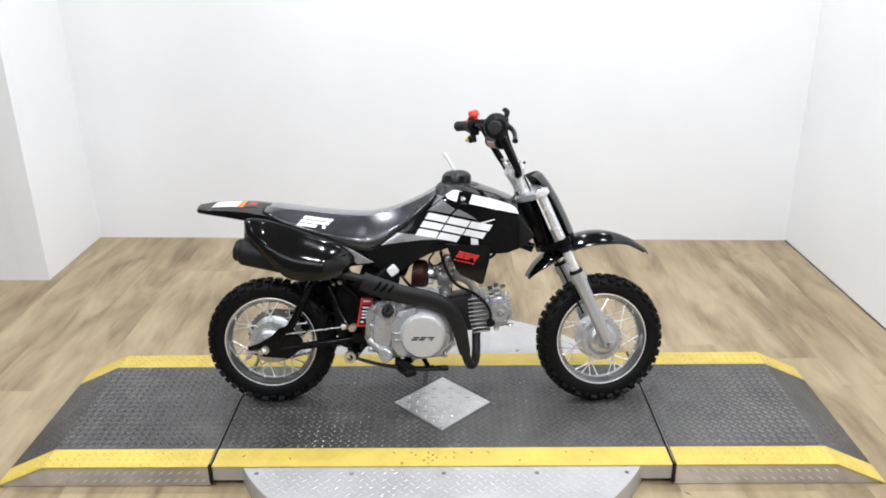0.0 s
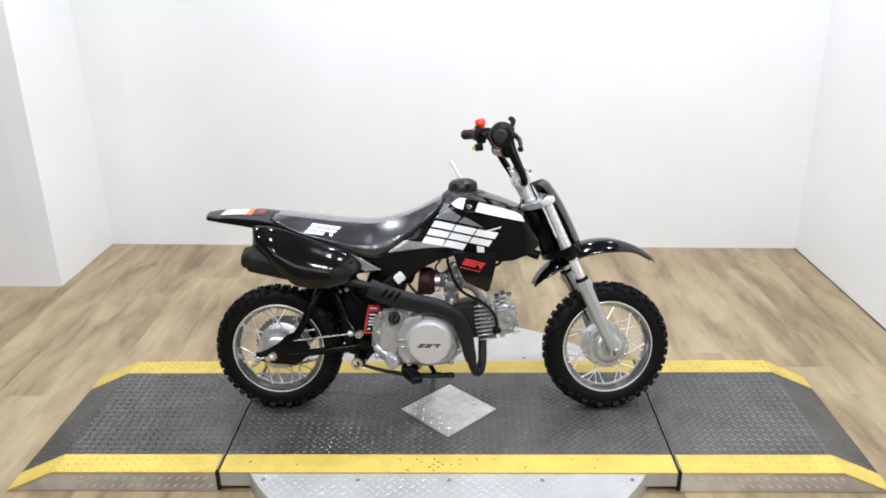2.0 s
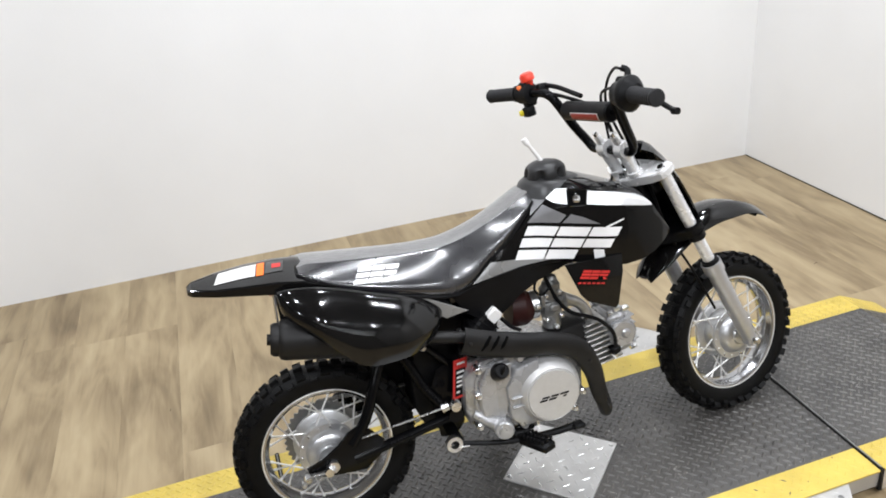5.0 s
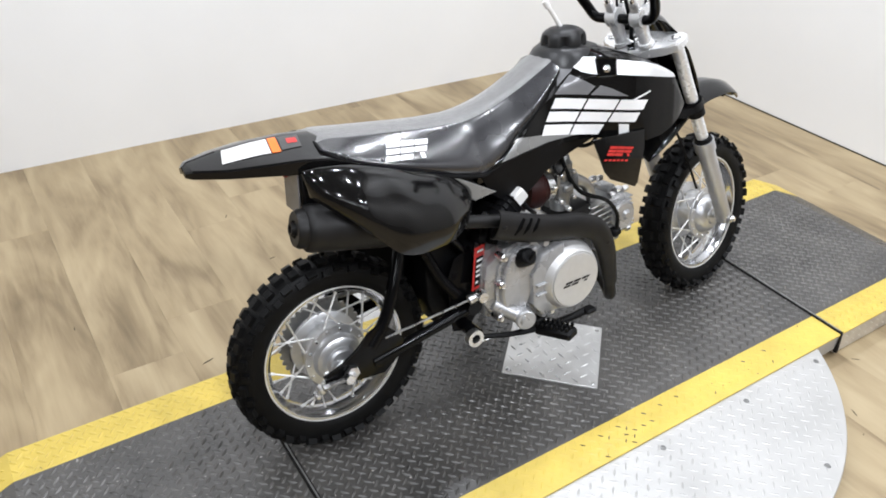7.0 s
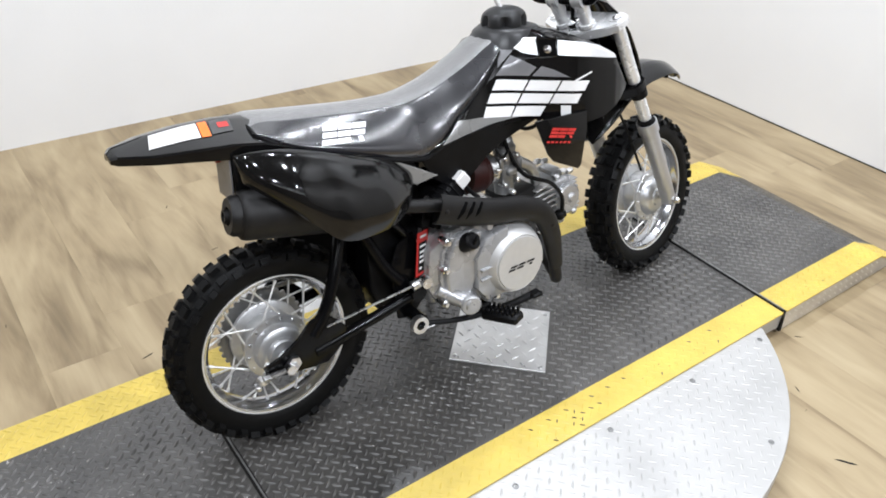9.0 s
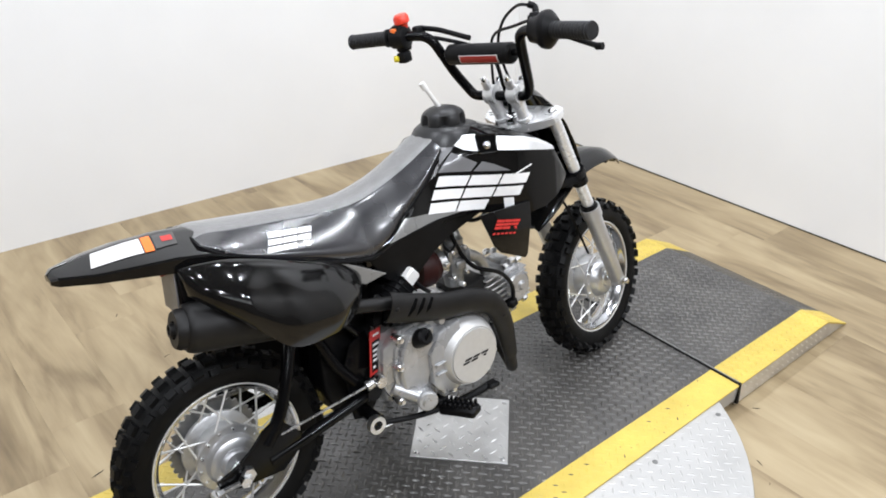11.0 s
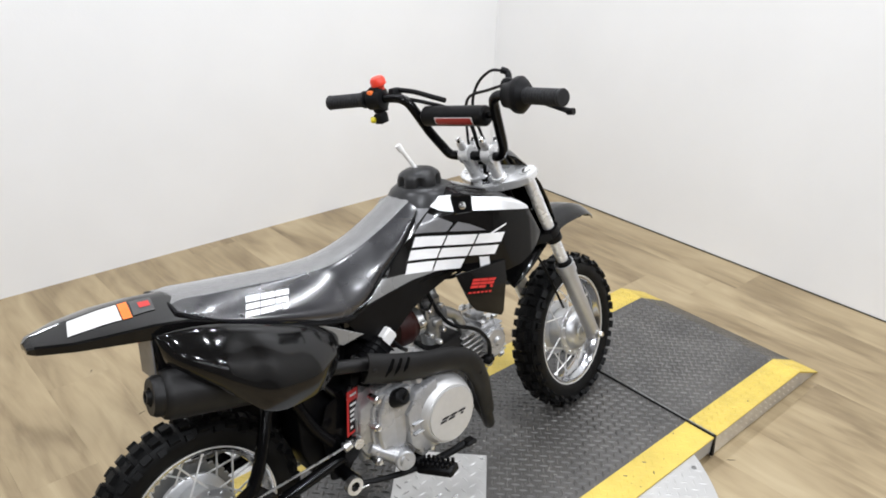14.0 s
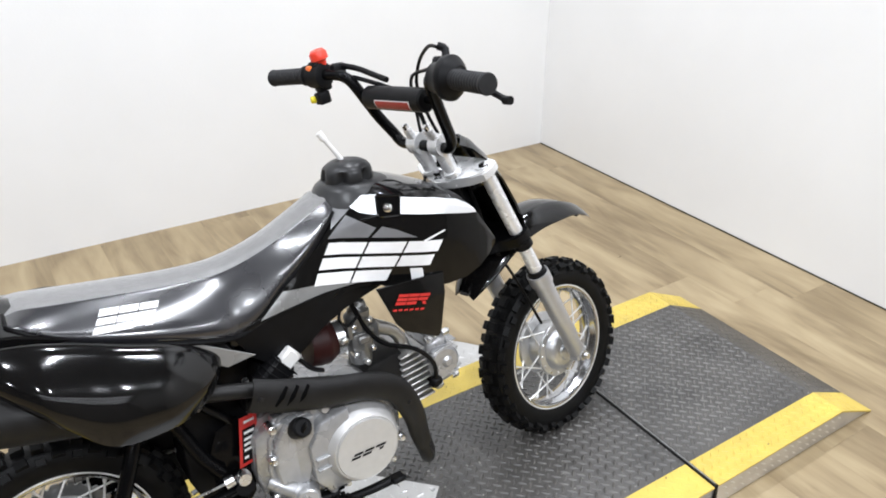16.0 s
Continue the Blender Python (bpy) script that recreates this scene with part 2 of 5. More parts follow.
# ---- building blocks ----
def part(name, bm, material, parent=None, label="", basis=None, smooth=38.0):
    """Links a bmesh as one mesh object under a thing or a part."""
    bmesh.ops.recalc_face_normals(bm, faces=bm.faces)
    me = bpy.data.meshes.new(name)
    bm.to_mesh(me)
    bm.free()
    me.materials.append(material)
    if smooth:
        me.shade_smooth()
        me.set_sharp_from_angle(angle=radians(smooth))
    ob = new(name, me)
    ob.parent = parent
    if basis is not None:
        ob.matrix_basis = basis
    if label:
        tagged(ob, label)
    return ob


def again(ob, parent, basis):
    """The same mesh once more, as an object of its own."""
    o = bpy.data.objects.new(ob.name.split(".")[0], ob.data)
    scene.collection.objects.link(o)
    o.parent, o.matrix_basis = parent, basis
    return o


def bm_new():
    return bmesh.new()


def curve_points(pts, step=6):
    """Points on a smooth line through pts."""
    p = [Vector(q) for q in pts]
    out = []
    for i in range(len(p) - 1):
        a, b, c, d = p[max(i - 1, 0)], p[i], p[i + 1], p[min(i + 2, len(p) - 1)]
        for k in range(step):
            t = k / step
            out.append(0.5 * ((2 * b) + (c - a) * t + (2 * a - 5 * b + 4 * c - d) * t * t + (3 * b - a - 3 * c + d) * t ** 3))
    return out + [p[-1]]


def loft(bm, rings, closed=True, caps=True):
    vs = [[bm.verts.new(q) for q in ring] for ring in rings]
    n = len(vs[0])
    for a, b in zip(vs, vs[1:]):
        for i in range(n if closed else n - 1):
            j = (i + 1) % n
            bm.faces.new((a[i], a[j], b[j], b[i]))
    if caps and closed:
        bm.faces.new(vs[0][::-1])
        bm.faces.new(vs[-1])
    return vs


def tube(bm, pts, r, seg=10, smooth_step=0, squash=1.0):
    """A round bar along pts; r is one radius or one for each point."""
    p = curve_points(pts, smooth_step) if smooth_step else [Vector(q) for q in pts]
    rs = list(r) if isinstance(r, (list, tuple)) else [r] * len(p)
    if len(rs) != len(p):
        rs = list(np.interp(np.linspace(0, 1, len(p)), np.linspace(0, 1, len(rs)), rs))
    t0 = (p[1] - p[0]).normalized()
    u = t0.orthogonal().normalized()
    rings = []
    for i, q in enumerate(p):
        t = (p[min(i + 1, len(p) - 1)] - p[max(i - 1, 0)]).normalized()
        u = (u - t * u.dot(t)).normalized()
        v = t.cross(u)
        rings.append([q + (u * math.cos(k * math.tau / seg) + v * math.sin(k * math.tau / seg) * squash) * rs[i] for k in range(seg)])
    loft(bm, rings)
    return bm


def lathe(bm, prof, centre, axis=(0, 1, 0), seg=32, closed=False):
    """Turns a profile of (height along the axis, radius) round an axis."""
    ax = Vector(axis).normalized()
    u = ax.orthogonal().normalized()
    v = ax.cross(u)
    c = Vector(centre)
    rings = [[c + ax * h + (u * math.cos(k * math.tau / seg) + v * math.sin(k * math.tau / seg)) * max(r, 1e-4) for k in range(seg)] for h, r in prof]
    loft(bm, rings + ([rings[0]] if closed else []), caps=not closed)
    return bm


def rbox(bm, size, m=None, bevel=0.0, seg=1):
    """A box of that size, its edges bevelled, at the pose m."""
    g = bmesh.ops.create_cube(bm, size=1.0)["verts"]
    bmesh.ops.scale(bm, vec=size, verts=g)
    if bevel:
        es = list({e for q in g for e in q.link_edges})
        g = list({q for f in bmesh.ops.bevel(bm, geom=es, offset=bevel, segments=seg, profile=0.5, affect="EDGES")["faces"] for q in f.verts} | {q for q in g if q.is_valid})
    if m is not None:
        bmesh.ops.transform(bm, matrix=m, verts=g)
    return bm


def prism(bm, poly, y0, y1, bevel=0.0, seg=2):
    """An outline in x and z, drawn out along y."""
    a = [bm.verts.new((x, y0, z)) for x, z in poly]
    b = [bm.verts.new((x, y1, z)) for x, z in poly]
    fs = [bm.faces.new(a), bm.faces.new(b[::-1])]
    for i in range(len(poly)):
        j = (i + 1) % len(poly)
        fs.append(bm.faces.new((a[j], a[i], b[i], b[j])))
    if bevel:
        es = list({e for f in fs[:2] for e in f.edges})
        bmesh.ops.bevel(bm, geom=es, offset=bevel, segments=seg, profile=0.5, affect="EDGES")
    return bm


def rod(bm, a, b, r0, r1=None, seg=14):
    return tube(bm, [a, b], [r0, r0 if r1 is None else r1], seg)


# ---- room ----
def wall(name, a, b, height=CEIL, thick=0.12, paint=WHITE_WALL, label="plain white painted showroom wall"):
    """A wall whose seen face runs from a to b, its back to the right of that way."""
    a, b = Vector((*a, 0)), Vector((*b, 0))
    side = Vector(((b - a).y, -(b - a).x, 0)).normalized() * thick
    bm = bm_new()
    loft(bm, [[q, q + Vector((0, 0, height)), q + side + Vector((0, 0, height)), q + side] for q in (a, b)])
    return tagged(part(name, bm, paint, smooth=0), label, "wall", kind="structure")


BL, BR = (-1.856, 1.745), (1.747, 1.612)
wall("wall_back", (BR[0] + 0.15, BR[1] - 0.005), (BL[0] - 0.0, BL[1]))
wall("wall_alcove_side", BL, (-1.858, 1.176))
wall("wall_front_of_alcove", (-1.978, 1.1785), (-3.0, 1.202))
wall("wall_right", (1.772, -0.9), BR)
# Unseen walls, added: dark ones keep reflections black, the pale one lifts them.
DIM = dict(paint=DARK_BACKDROP, label="unseen dark brownish wall added to keep gloss reflections black")
wall("wall_hall_right", (1.956, -4.6), (1.895, -0.9), paint=PALE_BACKDROP, label="unseen greyish wall added to lighten reflections from the right")
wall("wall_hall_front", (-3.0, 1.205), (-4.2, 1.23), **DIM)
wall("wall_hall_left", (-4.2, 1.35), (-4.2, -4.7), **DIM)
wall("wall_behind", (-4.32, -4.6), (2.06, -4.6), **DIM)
# Ceiling out of view, kept dark to hold down reflections.
bm = bm_new()
rbox(bm, (6.6, 6.8, 0.1), pose(-1.15, -1.4, CEIL + 0.05))
tagged(part("ceiling", bm, CEILING, smooth=0), "unseen ceiling with small round downlights, dark grey to dim reflections", "ceiling", kind="structure")
bm = bm_new()
dr = Vector((1.772 - BR[0], -0.9 - BR[1], 0))
loft(bm, [[Vector((BR[0], BR[1], 0)) + dr * t + Vector(o) for o in ((-0.003, 0, 0.0005), (0.002, 0, 0.0005), (0.002, 0, 0.004), (-0.003, 0, 0.004))] for t in (0.001, 0.98)])
tagged(part("trim", bm, DARK_GAP, smooth=0), "dark gap along the foot of the white wall", "trim", kind="structure")
for x, y in LAMPS:
    bm = bm_new()
    lathe(bm, [(0, 0.115), (0, 0.095), (0.02, 0.09), (0.028, 0.095), (0.03, 0.112)], (x, y, CEIL - 0.03), (0, 0, 1), 24, closed=True)
    tagged(part("ceiling_lamp", bm, LAMP_TRIM), "small round white recessed ceiling downlight", "lamp", "ceiling downlights")

for y in STRIPS:
    bm = bm_new()
    rbox(bm, (4.06, 0.09, 0.05), pose(-0.3, y, CEIL - 0.03), 0.008, 2)
    tagged(part("strip_lamp", bm, LAMP_TRIM), "long white tube lamp fixed below the ceiling", "lamp", "ceiling tube lamps")


# ---- turntable and ramps ----
H = 0.07
RIM = 0.657
YIN, YOUT, XS, XC, XE = 0.24, 0.325, 0.663, 1.14, 1.29


def lugs(name, spots, material, parent, length=0.0225, width=0.0076, height=0.0022):
    """Raised lens-shaped lugs of tread plate: spots of (x, y, z, slope, turn)."""
    vs, fs = [], []
    for x, y, z, slope, turn in spots:
        c, s = math.cos(turn), math.sin(turn)
        k = len(vs)
        for u, v, w in ((-0.5, 0, 0), (-0.18, -0.5, 0), (0.18, -0.5, 0), (0.5, 0, 0), (0.18, 0.5, 0), (-0.18, 0.5, 0), (-0.2, 0, 1), (0.2, 0, 1)):
            px_, py_ = u * length * c - v * width * s, u * length * s + v * width * c
            vs.append((x + px_, y + py_, z + slope * px_ + w * height))
        fs += [tuple(k + i for i in f) for f in ((0, 1, 6), (1, 2, 7, 6), (2, 3, 7), (3, 4, 7), (4, 5, 6, 7), (5, 0, 6))]
    me = bpy.data.meshes.new(name)
    me.from_pydata(vs, [], fs)
    me.materials.append(material)
    me.shade_smooth()
    me.set_sharp_from_angle(angle=radians(25))
    ob = new(name, me)
    ob.parent = parent
    return tagged(ob, kind="stuff")


def lug_grid(x0, x1, y0, y1, z, keep=lambda x, y: True, pitch=0.0178, slope=0.0, xref=0.0, grid=45.0):
    """Lugs set crosswise by turns on a grid that stands at an angle; each points at its neighbour's middle."""
    out, g = [], radians(grid)
    c, s, n = math.cos(g), math.sin(g), int(1.5 / pitch)
    for i in range(-n, n + 1):
        for j in range(-n, n + 1):
            x, y = (i * c - j * s) * pitch, (i * s + j * c) * pitch
            if x0 + 0.006 < x < x1 - 0.006 and y0 + 0.006 < y < y1 - 0.006 and keep(x, y):
                out.append((x, y, z + slope * (x - xref), slope, g + (math.pi / 2 if (i + j) % 2 else 0.0)))
    return out


def slab(poly, z0, z1, bevel=0.0008):
    """A flat plate with an outline in x and y."""
    bm = bm_new()
    a = [bm.verts.new((x, y, z0)) for x, y in poly]
    b = [bm.verts.new((x, y, z1)) for x, y in poly]
    bm.faces.new(a[::-1])
    top = bm.faces.new(b)
    for i in range(len(poly)):
        j = (i + 1) % len(poly)
        bm.faces.new((a[i], a[j], b[j], b[i]))
    if bevel:
        bmesh.ops.bevel(bm, geom=list(top.edges), offset=bevel, segments=1, affect="EDGES")
    return bm


def rect(x0, x1, y0, y1):
    return [(x0, y0), (x1, y0), (x1, y1), (x0, y1)]


table = tagged(new("turntable"), "round aluminium tread-plate motorcycle turntable with black and yellow painted deck", "turntable")
bm = bm_new()
lathe(bm, [(0.0, 0.62), (0.0, RIM), (H - 0.0075, RIM), (H - 0.005, RIM - 0.0015), (H - 0.005, 0.001)], (0, 0, 0), (0, 0, 1), 128)
part("disc", bm, TREAD_ALU, table, "bare aluminium tread-plate disc")
for sx in (-1, 1):
    bm = bm_new()
    rbox(bm, (0.16, 2 * YOUT - 0.006, H - 0.026), pose(sx * (XS - 0.08), 0, 0.02 + (H - 0.026) / 2))
    part("end_box", bm, TREAD_ALU, table, "aluminium box under the deck's end")
    # The seam's open gap is not cut; a black bar puts in its darkness.
    bm = bm_new()
    tube(bm, [(sx * (XS + 0.003), -YOUT, 0.012), (sx * (XS + 0.003), -YOUT, H - 0.001), (sx * (XS + 0.003), YOUT, H - 0.001)], 0.0062, 8)
    part("seam_strip", bm, DARK_GAP, table, "raised black strip standing for the dark gap of the deck seam")
    bm = bm_new()
    rbox(bm, (0.0034, 2 * YOUT - 0.01, 0.004), pose(sx * (XS + 0.003), 0, H + 0.0045), 0.0008)
    part("seam_bead", bm, GREY_METAL, table, "thin grey metal bead along the seam")
part("deck", slab(rect(-XS, XS, -YIN, YIN), H - 0.004, H), TREAD_BLACK, table, "worn black painted tread plate")
for sy in (-1, 1):
    y0, y1 = sorted((sy * YIN, sy * YOUT))
    part("edge_stripe", slab(rect(-XS, XS, y0, y1), H - 0.004, H + 0.0002), YELLOW, table, "worn yellow painted edge stripe")
HALF = 0.155
part("centre_plate", slab([(HALF, 0), (0, HALF), (-HALF, 0), (0, -HALF)], H, H + 0.004), PLATE_ALU, table, "diamond-set bare aluminium tread plate")
for px_, py_ in ((HALF - 0.017, 0), (0, HALF - 0.017), (0.017 - HALF, 0), (0, 0.017 - HALF)):
    bm = bm_new()
    lathe(bm, [(0, 0.0055), (0.002, 0.005), (0.0028, 0.002)], (px_, py_, H + 0.004), (0, 0, 1), 12)
    part("screw", bm, STEEL, table)
outside = lambda x, y: abs(x) + abs(y) > HALF + 0.006
lugs("deck_lug", lug_grid(-XS, XS, -YIN, YIN, H, outside), TREAD_LUG, table)
chips = random.Random(11)
near_stripe = lug_grid(-XS, XS, -YOUT, -YIN, H)
worn = [q for q in near_stripe if chips.random() < 0.42 * math.exp(-((q[0] + 0.01) / 0.10) ** 2) + 0.025]
lugs("stripe_lug", [q for q in near_stripe if q not in worn] + lug_grid(-XS, XS, YIN, YOUT, H), YELLOW, table, height=0.0011)
lugs("worn_lug", worn, TREAD_LUG, table, 0.014, 0.003)
lugs("plate_lug", lug_grid(-HALF, HALF, -HALF, HALF, H + 0.004, lambda x, y: abs(x) + abs(y) < HALF - 0.014, 0.027, grid=0.0), PLATE_LUG, table, 0.024, 0.0048, 0.0012)
on_disc = lambda x, y: math.hypot(x, y) < RIM - 0.012
lugs("disc_lug", lug_grid(-RIM, RIM, -RIM, -YOUT, H - 0.005, on_disc, 0.0225) + lug_grid(-RIM, RIM, YOUT, RIM, H - 0.005, on_disc, 0.0225), ALU_LUG, table, 0.0225, 0.0050, 0.0008)
for sx, ya in ((-0.525, 0.352), (-0.254, 0.354), (0.007, 0.354), (0.271, 0.354), (0.525, 0.352), (-0.266, 0.567), (0.266, 0.567)):
    for sy in (-ya, ya):
        bm = bm_new()
        lathe(bm, [(0, 0.0068), (0.0012, 0.0062), (0.0014, 0.004), (0.0004, 0.0035)], (sx, sy, H - 0.005), (0, 0, 1), 14)
        part("screw", bm, GREY_METAL, table)

for sx, side in ((-1, "rear"), (1, "front")):
    ramp = tagged(new("ramp"), f"low black tread ramp with yellow edges beyond the {side} wheel", "ramp", "turntable ramps")
    xa, xc, xe = XS + 0.008, XC - 0.012 * sx, XE - 0.005 - 0.012 * sx
    bm = bm_new()
    prism(bm, [(sx * x, z) for x, z in ((xa, 0.001), (xa, H - 0.004), (xc, H - 0.004), (xe, 0.001))], -YOUT + 0.004, YOUT - 0.004)
    part("ramp_body", bm, SKIRT_ALU, ramp, "aluminium tread-plate side skirts")

    def sheet(y0, y1, name, material, label, lift=0.0):
        bm = bm_new()
        top = [(xa, H + lift), (xc, H + lift), (xe + 0.004, 0.003 + lift)]
        bot = [(xe, 0.0), (xc - 0.001, H - 0.004), (xa, H - 0.004)]
        prism(bm, [(sx * x, z) for x, z in top + bot], y0, y1, 0.0006, 1)
        part(name, bm, material, ramp, label, smooth=12)

    sheet(-YIN, YIN, "deck", TREAD_BLACK, "worn black painted tread plate")
    sheet(-YOUT, -YIN, "edge_stripe", YELLOW, "yellow painted edge stripe", 0.0002)
    sheet(YIN, YOUT, "edge_stripe", YELLOW, "yellow painted edge stripe", 0.0002)
    fall = -(H - 0.003) / (xe - xc) * sx
    lo, hi = sorted((sx * xa, sx * xc))
    lo2, hi2 = sorted((sx * xc, sx * xe))
    for y0, y1, m_, nm in ((-YIN, YIN, TREAD_LUG, "deck_lug"), (-YOUT, -YIN, YELLOW, "stripe_lug"), (YIN, YOUT, YELLOW, "stripe_lug")):
        lugs(nm, lug_grid(lo, hi, y0, y1, H) + lug_grid(lo2, hi2, y0, y1, H, slope=fall, xref=sx * xc), m_, ramp)
    skirt = []
    for i in range(0, 17):
        for j in range(2):
            x = xa + 0.02 + i * 0.0265 + j * 0.013
            z = 0.018 + j * 0.027
            skirt.append((x, z, (i + j) % 2))
    vs, fs = [], []
    for x, z, flip in skirt:
        k, c, s = len(vs), math.cos(0.6), math.sin(0.6) * (-1 if not flip else -1)
        for u, v, w in ((-0.5, 0, 0), (0, -0.5, 0), (0.5, 0, 0), (0, 0.5, 0), (0, 0, 1)):
            a_, b_ = u * 0.027 * c - v * 0.0065 * s, u * 0.027 * s + v * 0.0065 * c
            vs.append((sx * (x + a_), -YOUT + 0.004 - w * 0.0018, z + b_))
        fs += [(k, k + 1, k + 4), (k + 1, k + 2, k + 4), (k + 2, k + 3, k + 4), (k + 3, k, k + 4)]
    me = bpy.data.meshes.new("skirt_lug")
    me.from_pydata(vs, [], fs)
    me.materials.append(SKIRT_LUG)
    ob = new("skirt_lug", me)
    ob.parent = ramp
    tagged(ob, kind="stuff")


# ---- dirt bike ----
bike = tagged(new("dirt_bike"), "small black youth dirt bike with knobby tyres leaning on its stand", "motorcycle")
bike.matrix_basis = pose(0, 0.034, H, -9.5, 0, 0)
RAKE = radians(24.5)
STEM = Vector((-math.sin(RAKE), 0, math.cos(RAKE)))
FWD = Vector((math.cos(RAKE), 0, math.sin(RAKE)))
AXF, AXR = Vector((0.508, 0, 0.203)), Vector((-0.548, 0, 0.203))
PIVOT = AXF - 0.035 * FWD
STEER = Matrix.Translation(PIVOT) @ Matrix.Rotation(radians(10), 4, STEM) @ Matrix.Translation(-PIVOT)


def bpart(name, bm, material, label="", parent=None, front=False, smooth=38.0):
    """A part of the bike; front: turned with the steering, on its own or under a turned part."""
    return part(name, bm, material, parent or bike, label, STEER if front and parent is None else None, smooth)


def wheel(name, centre, front, drum_side):
    hub = bm_new()
    c = Vector(centre)
    w = 0.052 if front else 0.06
    if front:
        face = [(-w - 0.004, 0.010), (-w - 0.004, 0.020), (-w, 0.024), (-w, 0.036), (-w + 0.005, 0.044), (-0.036, 0.050)]
    else:
        face = [(-w - 0.002, 0.010), (-w - 0.002, 0.026), (-w + 0.002, 0.030), (-w + 0.008, 0.031), (-w + 0.010, 0.042), (-w + 0.014, 0.047), (-0.036, 0.049)]
    lathe(hub, face + [(-0.0325, 0.0515), (-0.0315, 0.0655), (-0.0295, 0.0670), (-0.0245, 0.0670), (-0.0225, 0.0655), (-0.0205, 0.055), (0.016, 0.055), (0.020, 0.070), (0.022, 0.073), (0.030, 0.073), (0.034, 0.068), (w, 0.040), (w, 0.012)], c, (0, 1, 0), 56)
    h = bpart(name, hub, HUB_SILVER, "spoked wheel with cast aluminium drum hub", front=front)
    t = bm_new()
    half = [(0.022, 0.141), (0.029, 0.149), (0.0335, 0.160), (0.0345, 0.172), (0.0320, 0.185), (0.0245, 0.1945), (0.010, 0.1985)]
    prof = [(-a, b) for a, b in half] + [(a, b) for a, b in half[::-1]] + [(0.018, 0.137), (-0.018, 0.137)]
    lathe(t, prof, c, (0, 1, 0), 72, closed=True)
    count = 44
    knobs = {}

    def block(ang, y, r, tang, axial, deep, tilt=0.0):
        m = Matrix.Translation(c) @ Matrix.Rotation(ang, 4, "Y") @ pose(0, y, r, math.degrees(-tilt), 0, 0)
        key_ = (tang, axial, deep)
        if key_ in knobs:
            again(knobs[key_], h, m)
            return
        kb = bm_new()
        q = [kb.verts.new(Vector((sx * tang * (0.5 if sz < 0 else 0.44), sy * axial * (0.5 if sz < 0 else 0.43), sz * deep / 2))) for sz in (-1, 1) for sy in (-1, 1) for sx in (-1, 1)]
        for f in ((4, 5, 7, 6), (0, 1, 5, 4), (2, 3, 7, 6), (0, 2, 6, 4), (1, 3, 7, 5)):
            kb.faces.new([q[i] for i in f])
        knobs[key_] = bpart("tread_knob", kb, RUBBER, parent=h, smooth=0)
        knobs[key_].matrix_basis = m

    for i in range(count):
        ang = i * math.tau / count
        if i % 2:
            block(ang, 0.0, 0.2005, 0.021, 0.022, 0.013)
            for s in (-1, 1):
                block(ang, s * 0.0300, 0.1910, 0.021, 0.014, 0.015, s * 0.75)
        else:
            for s in (-1, 1):
                block(ang, s * 0.0150, 0.199, 0.020, 0.017, 0.013, s * 0.28)
                block(ang, s * 0.0335, 0.1850, 0.016, 0.013, 0.013, s * 1.05)
    bpart("tyre", t, RUBBER, "black knobby off-road tyre", parent=h, smooth=30)
    r = bm_new()
    half = [(0.0255, 0.1475), (0.0275, 0.1455), (0.0265, 0.140), (0.020, 0.1375), (0.014, 0.131), (0.006, 0.1285)]
    prof = [(-a, b) for a, b in half] + [(a, b) for a, b in half[::-1]] + [(0.008, 0.1345), (0.018, 0.1415), (0.0235, 0.1475)] + [(-0.0235, 0.1475), (-0.018, 0.1415), (-0.008, 0.1345)]
    lathe(r, prof, c, (0, 1, 0), 72, closed=True)
    bpart("rim", r, RIM_STEEL, "bright chrome steel rim", parent=h)
    for y_ in (-0.0262, 0.0262):
        lip = bm_new()
        lathe(lip, [(y_ + 0.0024 * math.cos(k * math.tau / 8), 0.1462 + 0.0024 * math.sin(k * math.tau / 8)) for k in range(8)], c, (0, 1, 0), 72, closed=True)
        bpart("rim_lip", lip, SPOKE_STEEL, "bright rolled lip of the rim", parent=h)
    spokes = {}
    for k in range(28):
        s = -1 if k % 2 else 1
        lean = (1 if (k // 2) % 2 else -1) * radians(34)
        ang = k * math.tau / 28
        key = (s, lean > 0)
        if key not in spokes:
            b = bm_new()
            a0 = c + Vector((math.sin(lean) * 0.061, s * 0.027, math.cos(lean) * 0.061))
            a1 = c + Vector((0, s * 0.004, 0.1335))
            tube(b, [a0, a1], 0.0020, 6)
            tube(b, [a1 + (a0 - a1).normalized() * 0.012, a1], 0.0032, 6)
            spokes[key] = bpart("spoke", b, SPOKE_STEEL, parent=h)
            first = spokes[key]
            first.matrix_basis = Matrix.Translation(c) @ Matrix.Rotation(ang, 4, "Y") @ Matrix.Translation(-c)
        else:
            again(spokes[key], h, Matrix.Translation(c) @ Matrix.Rotation(ang, 4, "Y") @ Matrix.Translation(-c))
    bolts = bm_new()
    for k in range(14):
        ang = k * math.tau / 14
        lathe(bolts, [(0.001, 0.0034), (-0.002, 0.0034), (-0.0036, 0.002)], c + Vector((math.cos(ang) * 0.0600, -0.0315, math.sin(ang) * 0.0600)), (0, 1, 0), 8)
    tagged(bpart("spoke_head", bolts, STEEL, parent=h), kind="stuff")
    return h


rear = wheel("rear_wheel", AXR, False, 1)
frontw = wheel("front_wheel", AXF, True, 1)

